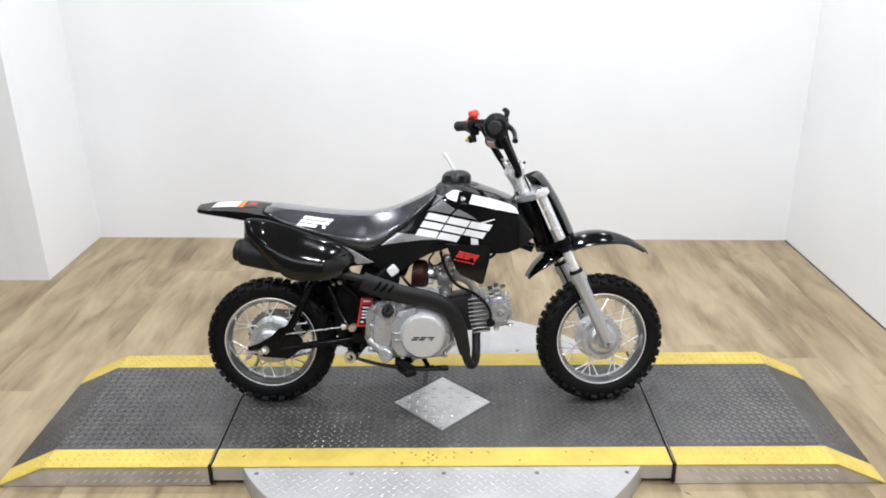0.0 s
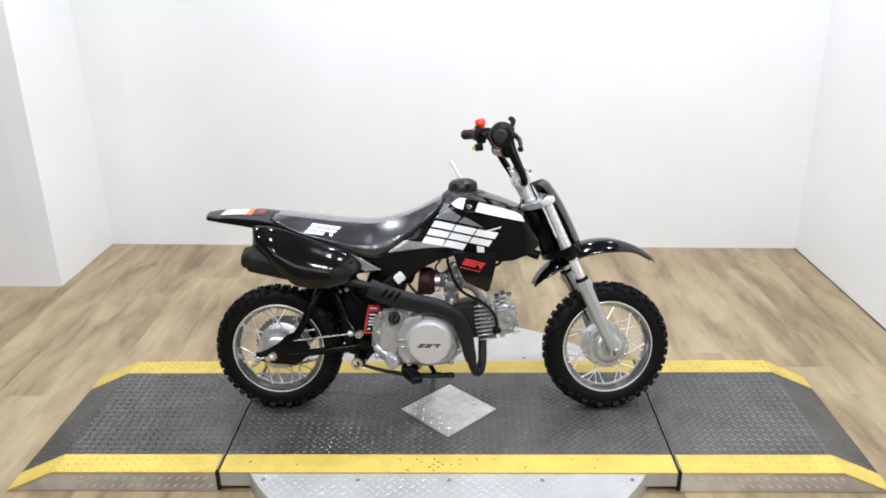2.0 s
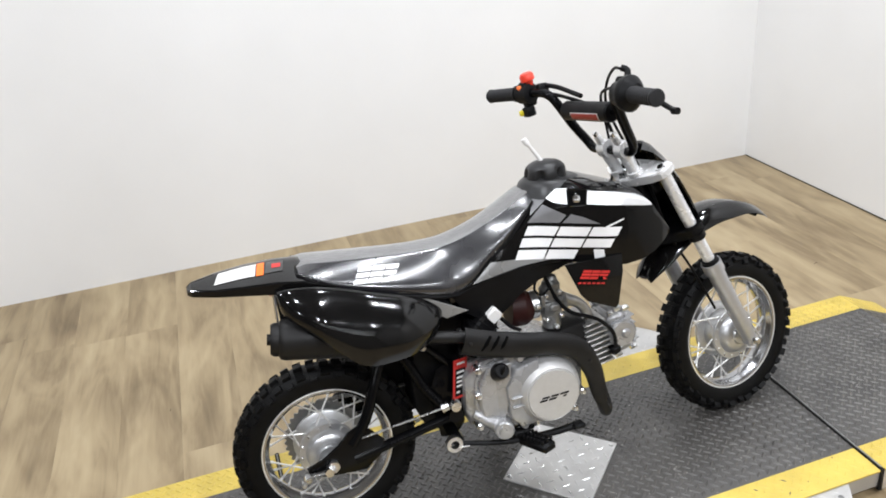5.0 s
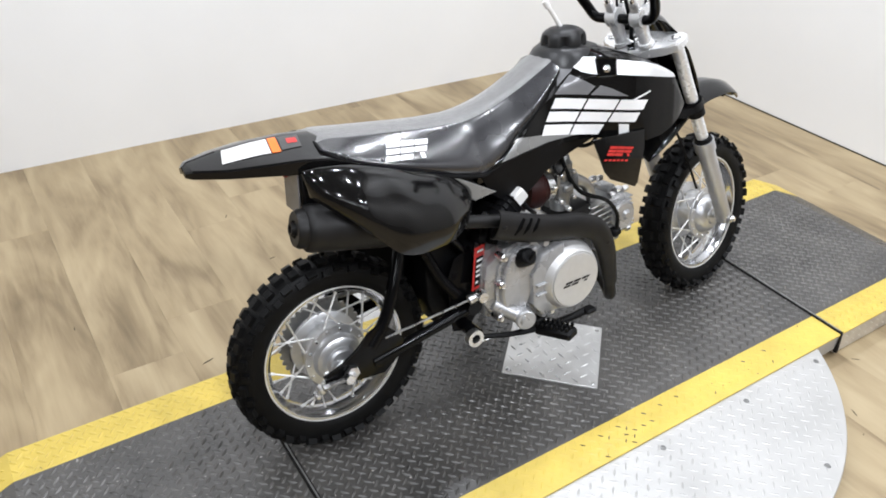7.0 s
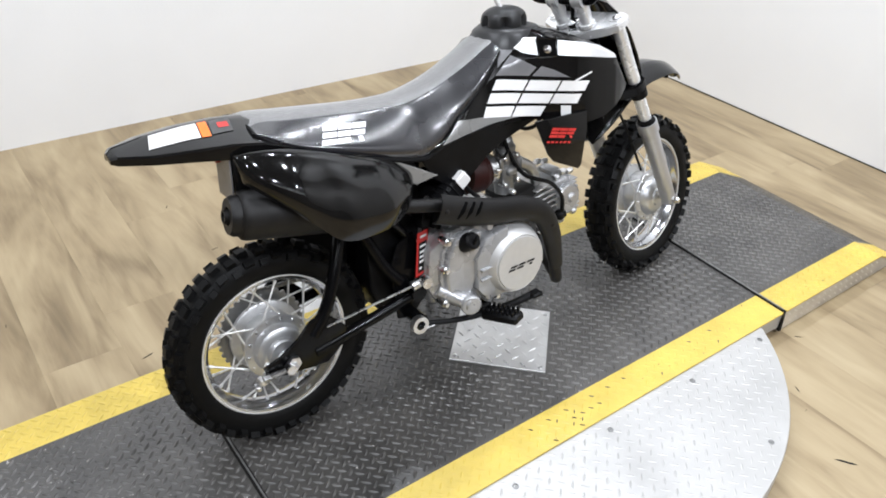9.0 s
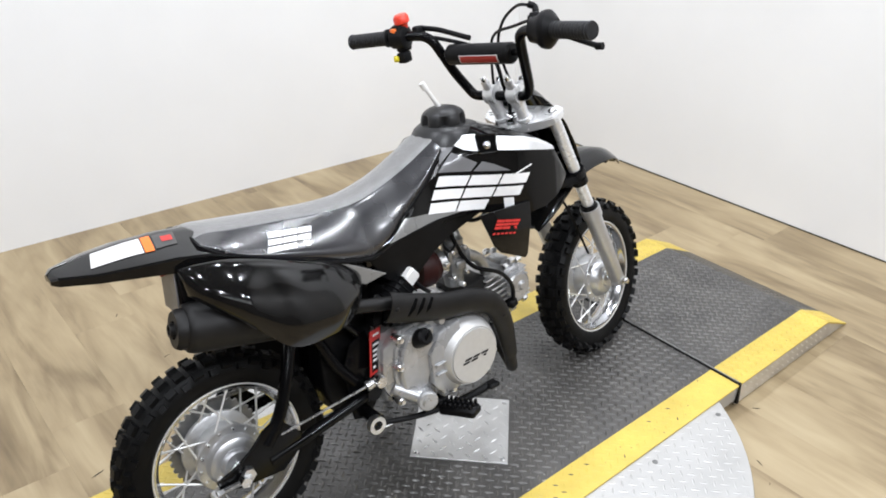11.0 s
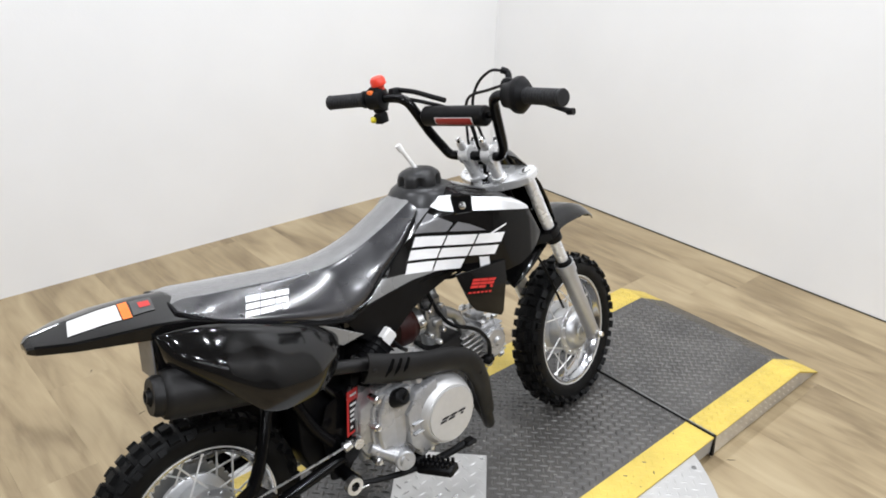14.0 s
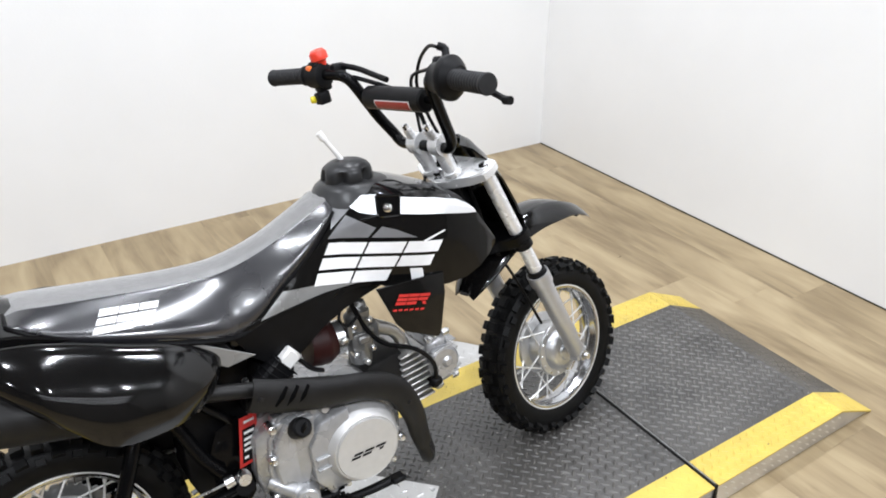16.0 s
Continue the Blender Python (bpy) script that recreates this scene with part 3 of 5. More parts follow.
# axles, sprocket, chain
bm = bm_new()
rod(bm, AXR + Vector((0, -0.105, 0)), AXR + Vector((0, 0.105, 0)), 0.007)
for y in (-0.100, 0.09):
    lathe(bm, [(-0.006, 0.0135), (0.006, 0.0135)], AXR + Vector((0, y, 0)), (0, 1, 0), 6)
bpart("rear_axle", bm, STEEL, "zinc axle with hexagon nuts")
bm = bm_new()
rod(bm, AXF + Vector((0, -0.103, 0)), AXF + Vector((0, 0.1, 0)), 0.006)
for y in (-0.098, 0.094):
    lathe(bm, [(-0.006, 0.012), (0.006, 0.012)], AXF + Vector((0, y, 0)), (0, 1, 0), 6)
rod(bm, AXF + Vector((0, -0.108, 0)), AXF + Vector((0, -0.114, 0)), 0.009, 0.006)
bpart("front_axle", bm, STEEL, "zinc axle with nut", front=True)
bm = bm_new()
teeth = []
for k in range(37 * 4):
    a = k * math.tau / (37 * 4)
    teeth.append((AXR.x + math.cos(a) * (0.086 + (0.005 if k % 4 < 2 else 0)), AXR.z + math.sin(a) * (0.086 + (0.005 if k % 4 < 2 else 0))))
prism(bm, teeth, 0.042, 0.047)
bpart("sprocket", bm, GREY_METAL, "dark steel rear sprocket", parent=rear, smooth=20)
bm = bm_new()
for a, b in ((Vector((-0.548, 0.045, 0.291)), Vector((-0.19, 0.045, 0.262))), (Vector((-0.548, 0.045, 0.115)), Vector((-0.19, 0.045, 0.205)))):
    n_ = 28
    for k in range(n_):
        p, q = a.lerp(b, (k + 0.05) / n_), a.lerp(b, (k + 0.92) / n_)
        tube(bm, [p, q], 0.0048, 6, squash=0.8)
tagged(bpart("chain", bm, GREY_METAL, "dark roller chain"), kind="stuff")

# swingarm with gussets and arch
bm = bm_new()
for s in (-1, 1):
    tube(bm, [(-0.255, s * 0.085, 0.236), (-0.40, s * 0.09, 0.216), (-0.50, s * 0.092, 0.202)], 0.0115, 12, 4)
    tube(bm, [(-0.500, s * 0.092, 0.238), (-0.462, s * 0.088, 0.285), (-0.430, s * 0.076, 0.348), (-0.398, s * 0.052, 0.408), (-0.375, s * 0.03, 0.425), (-0.345, s * 0.045, 0.375), (-0.318, s * 0.06, 0.31), (-0.29, s * 0.075, 0.268)], 0.0125, 12, 4)
    prism(bm, [(-0.605, 0.212), (-0.600, 0.190), (-0.565, 0.181), (-0.52, 0.176), (-0.478, 0.172), (-0.44, 0.200), (-0.43, 0.232), (-0.455, 0.262), (-0.476, 0.282), (-0.505, 0.270), (-0.53, 0.243), (-0.565, 0.222)], s * 0.094 - 0.0035, s * 0.094 + 0.0035, 0.0015)
rod(bm, (-0.262, -0.1, 0.240), (-0.262, 0.1, 0.240), 0.017)
arm = bpart("swingarm", bm, BLACK_PAINT, "glossy black steel swingarm with gusset plates")
bm = bm_new()
tube(bm, [(-0.604, -0.105, 0.197), (-0.56, -0.108, 0.199), (-0.545, -0.108, 0.203)], 0.0055, 8)
lathe(bm, [(-0.008, 0.0105), (0.008, 0.0105)], (-0.56, -0.110, 0.200), (0, 1, 0), 6)
lathe(bm, [(-0.006, 0.008), (0.006, 0.008)], (-0.606, -0.105, 0.197), (1, 0, 0.05), 6)
lathe(bm, [(-0.009, 0.0085), (0.009, 0.0085)], (-0.588, -0.078, 0.196), (0, 1, 0), 10)
bpart("chain_adjuster", bm, STEEL, "bright chain adjuster and nut")
bm = bm_new()
tube(bm, [(-0.478, -0.112, 0.258), (-0.293, -0.135, 0.288)], 0.0024, 8)
lathe(bm, [(-0.008, 0.010), (0.008, 0.010)], (-0.293, -0.136, 0.289), (0.9, -0.1, 0.2), 10)
lathe(bm, [(-0.010, 0.011), (-0.004, 0.013), (0.006, 0.013), (0.01, 0.009)], (-0.270, -0.135, 0.286), (0, 1, 0), 12)
bpart("brake_rod", bm, STEEL, "zinc-plated rear brake rod with joint")

# drum brake arm and its joint
bm = bm_new()
tube(bm, [(-0.552, -0.070, 0.205), (-0.578, -0.074, 0.192), (-0.606, -0.078, 0.176)], [0.0095, 0.006, 0.0065], 10, squash=0.6)
bpart("brake_arm", bm, STEEL, "bright zinc-plated drum brake arm")
for x_, z_, r_ in ((-0.606, 0.176, 0.0085), (-0.594, 0.185, 0.006), (-0.617, 0.166, 0.006)):
    bm = bm_new()
    lathe(bm, [(0.008, r_), (-0.006, r_), (-0.009, r_ * 0.6), (-0.009, 0.001)], (x_, -0.079, z_), (0, 1, 0), 8)
    bpart("brake_arm_nut", bm, STEEL)

# frame
bm = bm_new()
tube(bm, [(0.245, 0, 0.615), (0.10, 0, 0.585), (-0.05, 0, 0.52), (-0.17, 0, 0.44), (-0.235, 0, 0.36), (-0.262, 0, 0.26), (-0.262, 0, 0.19)], 0.019, 12, 4)
tube(bm, [(0.29, 0, 0.50), (0.20, 0, 0.53), (0.08, 0, 0.55)], 0.015, 12, 4)
for s in (-1, 1):
    tube(bm, [(-0.10, s * 0.05, 0.50), (-0.22, s * 0.065, 0.475), (-0.35, s * 0.072, 0.50), (-0.48, s * 0.06, 0.585)], 0.0095, 10, 4)
    tube(bm, [(-0.245, s * 0.055, 0.34), (-0.32, s * 0.07, 0.43), (-0.385, s * 0.07, 0.515)], 0.009, 10, 3)
    tube(bm, [(0.03, s * 0.055, 0.535), (-0.08, s * 0.07, 0.495), (-0.165, s * 0.075, 0.43), (-0.20, s * 0.075, 0.36)], 0.0125, 10, 3)
    prism(bm, [(-0.305, 0.300), (-0.285, 0.345), (-0.245, 0.36), (-0.228, 0.30), (-0.236, 0.20), (-0.262, 0.168), (-0.296, 0.178), (-0.302, 0.24)], s * 0.062 - 0.003, s * 0.062 + 0.003, 0.0012)
rod(bm, (-0.27, -0.115, 0.186), (-0.27, 0.115, 0.186), 0.014)
lathe(bm, [(-0.085, 0.026), (-0.078, 0.03), (0.078, 0.03), (0.085, 0.026)], PIVOT + STEM * 0.425, STEM, 20)
bpart("frame", bm, BLACK_PAINT, "black painted tubular steel frame")
bm = bm_new()
lathe(bm, [(-0.006, 0.010), (-0.006, 0.0185), (0.008, 0.0185), (0.008, 0.010)], (-0.282, -0.122, 0.186), (0, 1, 0), 24, closed=True)
tube(bm, [(-0.27, -0.127, 0.176), (-0.25, -0.128, 0.174)], 0.002, 6)
bpart("pivot_ring", bm, STEEL, "bright steel pivot collar")
bm = bm_new()
rod(bm, (-0.255, 0, 0.33), (-0.345, 0, 0.47), 0.012)
pts = []
for k in range(90):
    f = k / 89
    p = Vector((-0.262, 0, 0.345)).lerp(Vector((-0.338, 0, 0.455)), f)
    d = Vector((-0.08, 0, 0.115)).normalized()
    u, v = Vector((0, 1, 0)), d.cross(Vector((0, 1, 0)))
    pts.append(p + (u * math.cos(f * 7 * math.tau) + v * math.sin(f * 7 * math.tau)) * 0.025)
tube(bm, pts, 0.0045, 6)
bpart("shock_absorber", bm, BLACK_PAINT, "black coil-over rear shock absorber")

# engine
case = [(-0.238, 0.245), (-0.232, 0.315), (-0.205, 0.345), (-0.175, 0.357), (-0.10, 0.360), (-0.02, 0.354), (0.028, 0.328), (0.035, 0.26), (0.03, 0.20), (0.0, 0.184), (-0.10, 0.178), (-0.19, 0.178), (-0.228, 0.198)]
bm = bm_new()
prism(bm, case, -0.088, 0.085, 0.008, 3)
engine = bpart("engine", bm, CAST, "cast aluminium horizontal single-cylinder engine")
bm = bm_new()
cover = [(-0.212, 0.262), (-0.205, 0.315), (-0.182, 0.350), (-0.13, 0.362), (-0.055, 0.366), (0.01, 0.345), (0.034, 0.29), (0.030, 0.222), (0.002, 0.190), (-0.08, 0.182), (-0.15, 0.186), (-0.185, 0.196), (-0.205, 0.220)]
prism(bm, cover, -0.128, -0.084, 0.010, 3)
bpart("right_cover", bm, CAST, "cast crankcase cover", parent=engine, smooth=28)


def sloped(poly, y_near, y_far, back, bevel=0.004):
    """A cast block whose outer face slopes from y_near at its rear to y_far at its front."""
    bm = bm_new()
    prism(bm, poly, -1.0, 0.0, 0.0)
    lo_x, hi_x = min(p[0] for p in poly), max(p[0] for p in poly)
    for v in bm.verts:
        v.co.y = back if v.co.y > -0.5 else y_near + (y_far - y_near) * (v.co.x - lo_x) / (hi_x - lo_x)
    bmesh.ops.bevel(bm, geom=list(bm.edges), offset=bevel, segments=2, profile=0.5, affect="EDGES")
    return bm


for poly, y0_, y1_ in (
        ([(-0.238, 0.238), (-0.230, 0.322), (-0.205, 0.346), (-0.134, 0.356), (-0.142, 0.290), (-0.158, 0.212), (-0.222, 0.206)], -0.094, -0.146),
        ([(-0.205, 0.330), (-0.196, 0.356), (-0.090, 0.370), (-0.078, 0.352), (-0.140, 0.340)], -0.108, -0.128),
        ([(-0.196, 0.222), (-0.190, 0.222), (-0.176, 0.322), (-0.182, 0.322)], -0.124, -0.130)):
    bpart("cover_facet", sloped(poly, y0_, y1_, -0.085, 0.003), CAST, "sloped cast facet of the crankcase", parent=engine, smooth=20)
bpart("cover_block", sloped([(-0.152, 0.296), (-0.128, 0.338), (-0.074, 0.352), (-0.074, 0.200), (-0.128, 0.196), (-0.150, 0.226)], -0.150, -0.156, -0.10, 0.005), CAST, "raised cast block beside the clutch cover", parent=engine, smooth=28)
for z_ in (0.248, 0.270):
    bm = bm_new()
    prism(bm, [(-0.146, z_), (-0.112, z_ + 0.002), (-0.112, z_ + 0.0065), (-0.146, z_ + 0.0045)], -0.1585, -0.14, 0.001, 1)
    bpart("cover_rib", bm, CAST, "short cast rib", parent=engine)
bm = bm_new()
tube(bm, [(-0.222, -0.104, 0.236), (-0.178, -0.126, 0.206), (-0.166, -0.140, 0.200)], [0.013, 0.018, 0.020], 16)
bpart("shift_housing", bm, CAST, "round cast housing at the foot of the cover", parent=engine)
bm = bm_new()
tube(bm, [(x, -0.110, z) for x, z in [(x * 1.03 + 0.003, (z - 0.265) * 1.045 + 0.265) for x, z in cover + cover[:1]]], 0.0055, 8)
bpart("cover_rim", bm, CAST, "cast joint flange round the cover", parent=engine)
for x, z, r_ in ((-0.112, 0.358, 0.009), (-0.118, 0.193, 0.009), (0.018, 0.262, 0.008)):
    bm = bm_new()
    lathe(bm, [(0.03, r_ + 0.003), (0.0, r_), (-0.003, r_ * 0.75), (-0.003, 0.001)], (x, -0.142, z), (0, 1, 0), 16)
    bpart("cover_boss", bm, CAST, "round cast boss on the cover", parent=engine)
bm = bm_new()
prism(bm, [(-0.150, 0.362), (-0.094, 0.366), (-0.098, 0.372), (-0.146, 0.369)], -0.138, -0.09, 0.003, 2)
bpart("cover_ledge", bm, CAST, "cast ledge above the cover", parent=engine)
bm = bm_new()
lathe(bm, [(0.06, 0.082), (0.034, 0.079), (0.018, 0.073), (0.008, 0.068), (0.002, 0.0645), (0.0, 0.0625), (0.0015, 0.0605), (0.0015, 0.0595), (-0.003, 0.0585), (-0.004, 0.04), (-0.004, 0.001)], (-0.054, -0.167, 0.264), (0, 1, 0), 56)
clutch = bpart("clutch_cover", bm, CAP_SILVER, "round cast clutch cover with a smooth cap", parent=engine)
bm = bm_new()
lathe(bm, [(0.02, 0.019), (0.0, 0.019), (-0.012, 0.0175), (-0.015, 0.014), (-0.015, 0.001)], (-0.160, -0.138, 0.338), (-0.1, 1, -0.55), 20)
rbox(bm, (0.006, 0.008, 0.026), pose(-0.159, -0.156, 0.347, 24, 20, 0), 0.002)
bpart("oil_filler_cap", bm, BLACK_PLASTIC, "black oil filler cap", parent=engine)
bm = bm_new()
for x, z in ((-0.205, 0.345), (-0.218, 0.21), (-0.17, 0.186), (-0.06, 0.372), (0.03, 0.335), (0.036, 0.226), (0.012, 0.190), (-0.085, 0.180), (-0.212, 0.285)):
    bm = bm_new()
    lathe(bm, [(0.02, 0.008), (-0.004, 0.008), (-0.006, 0.0055), (-0.010, 0.005), (-0.0105, 0.001)], (x, -0.122, z), (0, 1, 0), 12)
    bpart("cover_bolt", bm, STEEL, parent=engine)
bm = bm_new()
lathe(bm, [(0.03, 0.022), (-0.014, 0.022), (-0.017, 0.019), (-0.017, 0.001)], (-0.166, -0.136, 0.199), (0.35, 1, 0), 24)
bpart("shaft_cap", bm, CAST, parent=engine)
# black maker's mark on the clutch cap: slanted bars
bm = bm_new()
for k, (x0, z0, w_) in enumerate(((-0.084, 0.261, 0.018), (-0.062, 0.261, 0.018), (-0.040, 0.261, 0.020), (-0.090, 0.2545, 0.018), (-0.068, 0.2545, 0.018), (-0.034, 0.2545, 0.008))):
    q = [bm.verts.new((x0 + dx + dz * 0.6, -0.1716, z0 + dz)) for dx, dz in ((0, 0), (w_, 0), (w_, 0.0045), (0, 0.0045))]
    bm.faces.new(q)
bpart("cover_mark", bm, BLACK_PLASTIC, "slanted black bars of a maker's mark", parent=clutch, smooth=0)
# cylinder, head and fins
CYL_A, CYL_D = Vector((0.02, -0.005, 0.285)), Vector((math.cos(0.14), 0, math.sin(0.14)))
CYL_U = Vector((-CYL_D.z, 0, CYL_D.x))


def cyl_frame(along, y=0.0, up=0.0):
    p = CYL_A + CYL_D * along + CYL_U * up + Vector((0, y, 0))
    return Matrix.Translation(p) @ Matrix(((CYL_D.x, 0, CYL_U.x, 0), (0, 1, 0, 0), (CYL_D.z, 0, CYL_U.z, 0), (0, 0, 0, 1)))


bm = bm_new()
rbox(bm, (0.085, 0.096, 0.118), cyl_frame(0.045, 0, 0.008), 0.014, 2)
bpart("cylinder", bm, MATTE_BLACK, "black painted cylinder barrel", parent=engine)
bm = bm_new()
rbox(bm, (0.075, 0.078, 0.088), cyl_frame(0.105), 0.008, 2)
rbox(bm, (0.052, 0.100, 0.104), cyl_frame(0.160), 0.014, 3)
lathe(bm, [(-0.062, 0.030), (-0.056, 0.036), (0.056, 0.036), (0.062, 0.030)], CYL_A + CYL_D * 0.162, (0, 1, 0), 24)
bpart("cylinder_head", bm, CAST, "cast aluminium cylinder head", parent=engine)
for k in range(9):
    bm = bm_new()
    up = -0.054 + k * 0.0135
    rbox(bm, (0.066 - 0.010 * abs(k - 4) / 4, 0.116, 0.0044), cyl_frame(0.100, 0, up), 0.0016)
    bpart("cooling_fin", bm, HEAD_CAST, parent=engine)
bm = bm_new()
for up in (-0.03, -0.01, 0.012, 0.032):
    rbox(bm, (0.05, 0.012, 0.0035), cyl_frame(0.165, -0.056, up), 0.001)
    rbox(bm, (0.024, 0.10, 0.0035), cyl_frame(0.192, 0, up), 0.001)
rbox(bm, (0.03, 0.05, 0.022), cyl_frame(0.165, 0, 0.052), 0.008, 2)
lathe(bm, [(-0.01, 0.015), (0.006, 0.014), (0.012, 0.007)], CYL_A + CYL_D * 0.168 + Vector((0, -0.055, 0.0)), (0, -1, 0), 12)
bpart("head_cover", bm, CAST, parent=engine)
bm = bm_new()
for a_, b_ in ((0.145, 0.055), (0.185, 0.055), (0.145, -0.055), (0.185, -0.05), (0.165, 0.062)):
    for y in (-0.042, 0.042):
        p = CYL_A + CYL_D * a_ + CYL_U * b_ + Vector((0, y, 0))
        bm = bm_new()
        lathe(bm, [(-0.006, 0.0075), (0.006, 0.0075), (0.011, 0.0045)], p, CYL_D, 6)
        bpart("head_nut", bm, STEEL, parent=engine)
bm = bm_new()
rbox(bm, (0.026, 0.03, 0.022), pose(0.155, -0.062, 0.275, 0, -20, 0), 0.006)
tube(bm, [(0.155, -0.070, 0.283), (0.148, -0.076, 0.325), (0.11, -0.08, 0.37), (0.05, -0.07, 0.40), (0.02, -0.06, 0.44), (0.0, -0.05, 0.50)], 0.0048, 8, 5)
bpart("spark_plug_lead", bm, BLACK_PLASTIC, "black spark plug cap and lead")

# carburettor and intake
bm = bm_new()
tube(bm, [(0.118, -0.025, 0.330), (0.108, -0.032, 0.366), (0.086, -0.036, 0.402), (0.050, -0.036, 0.423)], [0.014, 0.0125, 0.0125, 0.015], 16, 5)
rbox(bm, (0.012, 0.05, 0.042), pose(0.046, -0.034, 0.424, 0, 0, 0), 0.006)
bpart("intake_manifold", bm, HEAD_CAST, "cast aluminium curved intake manifold")
bm = bm_new()
lathe(bm, [(-0.062, 0.010), (-0.060, 0.021), (-0.030, 0.023), (-0.022, 0.026), (-0.012, 0.026), (-0.010, 0.020), (0.016, 0.019), (0.020, 0.023), (0.036, 0.023), (0.042, 0.017), (0.05, 0.007)], (0.014, -0.036, 0.424), (0, 0, 1), 24)
rbox(bm, (0.046, 0.050, 0.040), pose(0.012, -0.036, 0.412), 0.008, 2)
lathe(bm, [(0.0, 0.022), (0.030, 0.021), (0.034, 0.017), (0.048, 0.012)], (0.018, -0.036, 0.440), (0.1, 0, 1), 20)
rod(bm, (-0.022, -0.036, 0.426), (0.045, -0.036, 0.424), 0.018)
rbox(bm, (0.026, 0.02, 0.018), pose(0.014, -0.058, 0.418), 0.004)
rbox(bm, (0.010, 0.012, 0.030), pose(-0.012, -0.058, 0.44), 0.002)
carb = bpart("carburettor", bm, GREY_METAL, "grey zinc carburettor with round bowl")
for p in ((0.030, -0.058, 0.395), (-0.004, -0.058, 0.45), (0.030, -0.056, 0.452), (-0.006, -0.058, 0.392), (0.014, -0.062, 0.372)):
    bm = bm_new()
    lathe(bm, [(0.01, 0.0055), (-0.008, 0.0055), (-0.010, 0.003)], p, (0, 1, 0), 8)
    bpart("carb_screw", bm, STEEL, parent=carb)
bm = bm_new()
lathe(bm, [(-0.010, 0.030), (-0.010, 0.0325), (0.006, 0.0325), (0.006, 0.030)], (-0.028, -0.036, 0.427), (1, 0, 0), 20, closed=True)
rbox(bm, (0.014, 0.012, 0.010), pose(-0.028, -0.068, 0.432), 0.002)
bpart("boot_clip", bm, STEEL, "bright steel hose clip")
bm = bm_new()
tube(bm, [(-0.024, -0.035, 0.427), (-0.036, -0.034, 0.427), (-0.050, -0.032, 0.427), (-0.068, -0.03, 0.428), (-0.088, -0.029, 0.430)], [0.024, 0.033, 0.043, 0.044, 0.042], 24, 4)
bpart("air_boot", bm, MAROON, "dark maroon rubber air-filter boot")
bm = bm_new()
rbox(bm, (0.12, 0.11, 0.085), pose(-0.152, 0, 0.478, 0, 22, 0), 0.012, 2)
bpart("air_box", bm, BLACK_PLASTIC, "black plastic air box under the seat")
bm = bm_new()
rbox(bm, (0.036, 0.022, 0.030), pose(-0.147, -0.096, 0.452, 0, -38, 0), 0.004)
for k in range(5):
    rib = bm_new()
    rbox(rib, (0.003, 0.040, 0.050), pose(-0.156 - k * 0.0095, -0.092, 0.4436 - k * 0.0074, 0, -38, 0), 0.001)
    bpart("boot_rib", rib, BLACK_PLASTIC)
conn = bpart("white_connector", bm, PLATE_WHITE, "white plastic wiring connector")
bm = bm_new()
rbox(bm, (0.060, 0.036, 0.046), pose(-0.176, -0.092, 0.428, 0, -38, 0), 0.006)
tube(bm, [(-0.12, -0.08, 0.45), (-0.09, -0.07, 0.47), (-0.06, -0.06, 0.50)], 0.005, 8, 4)
tube(bm, [(-0.12, -0.07, 0.43), (-0.10, -0.075, 0.405), (-0.075, -0.06, 0.385)], 0.0045, 8, 4)
bpart("wiring", bm, BLACK_PLASTIC, "black wiring boot and leads")
bm = bm_new()
tube(bm, [(0.145, 0.035, 0.53), (0.170, 0.030, 0.515), (0.177, 0.026, 0.49), (0.160, 0.024, 0.466), (0.130, 0.028, 0.464), (0.105, 0.034, 0.480), (0.100, 0.036, 0.515)], 0.0048, 8, 5)
rbox(bm, (0.034, 0.02, 0.016), pose(0.146, 0.03, 0.489), 0.003)
bpart("choke_cable", bm, BLACK_PLASTIC, "black looped cable under the tank")
bm = bm_new()
tube(bm, [(0.005, -0.03, 0.49), (0.0, -0.05, 0.515), (0.02, -0.05, 0.54), (0.1, -0.02, 0.60)], 0.0035, 8, 5)
tube(bm, [(-0.02, -0.06, 0.50), (-0.035, -0.075, 0.48), (-0.02, -0.075, 0.462), (0.005, -0.065, 0.47)], 0.003, 8, 5)
bpart("throttle_cable", bm, BLACK_PLASTIC, "thin black throttle cable")

# exhaust
bm = bm_new()
tube(bm, [(0.112, -0.02, 0.262), (0.110, -0.040, 0.222), (0.109, -0.068, 0.182), (0.103, -0.100, 0.159), (0.090, -0.122, 0.158), (0.079, -0.132, 0.182), (0.068, -0.135, 0.225), (0.045, -0.135, 0.30), (0.0, -0.133, 0.365), (-0.08, -0.130, 0.392), (-0.20, -0.122, 0.425), (-0.32, -0.11, 0.452)], 0.0135, 14, 5)
pipe = bpart("exhaust_pipe", bm, MATTE_BLACK, "matte black exhaust header")
bm = bm_new()
centre = curve_points([(0.074, -0.141, 0.200), (0.066, -0.142, 0.236), (0.054, -0.145, 0.290), (0.024, -0.146, 0.345), (-0.03, -0.146, 0.374), (-0.10, -0.144, 0.388), (-0.17, -0.142, 0.408), (-0.235, -0.138, 0.432)], 6)
rings = []
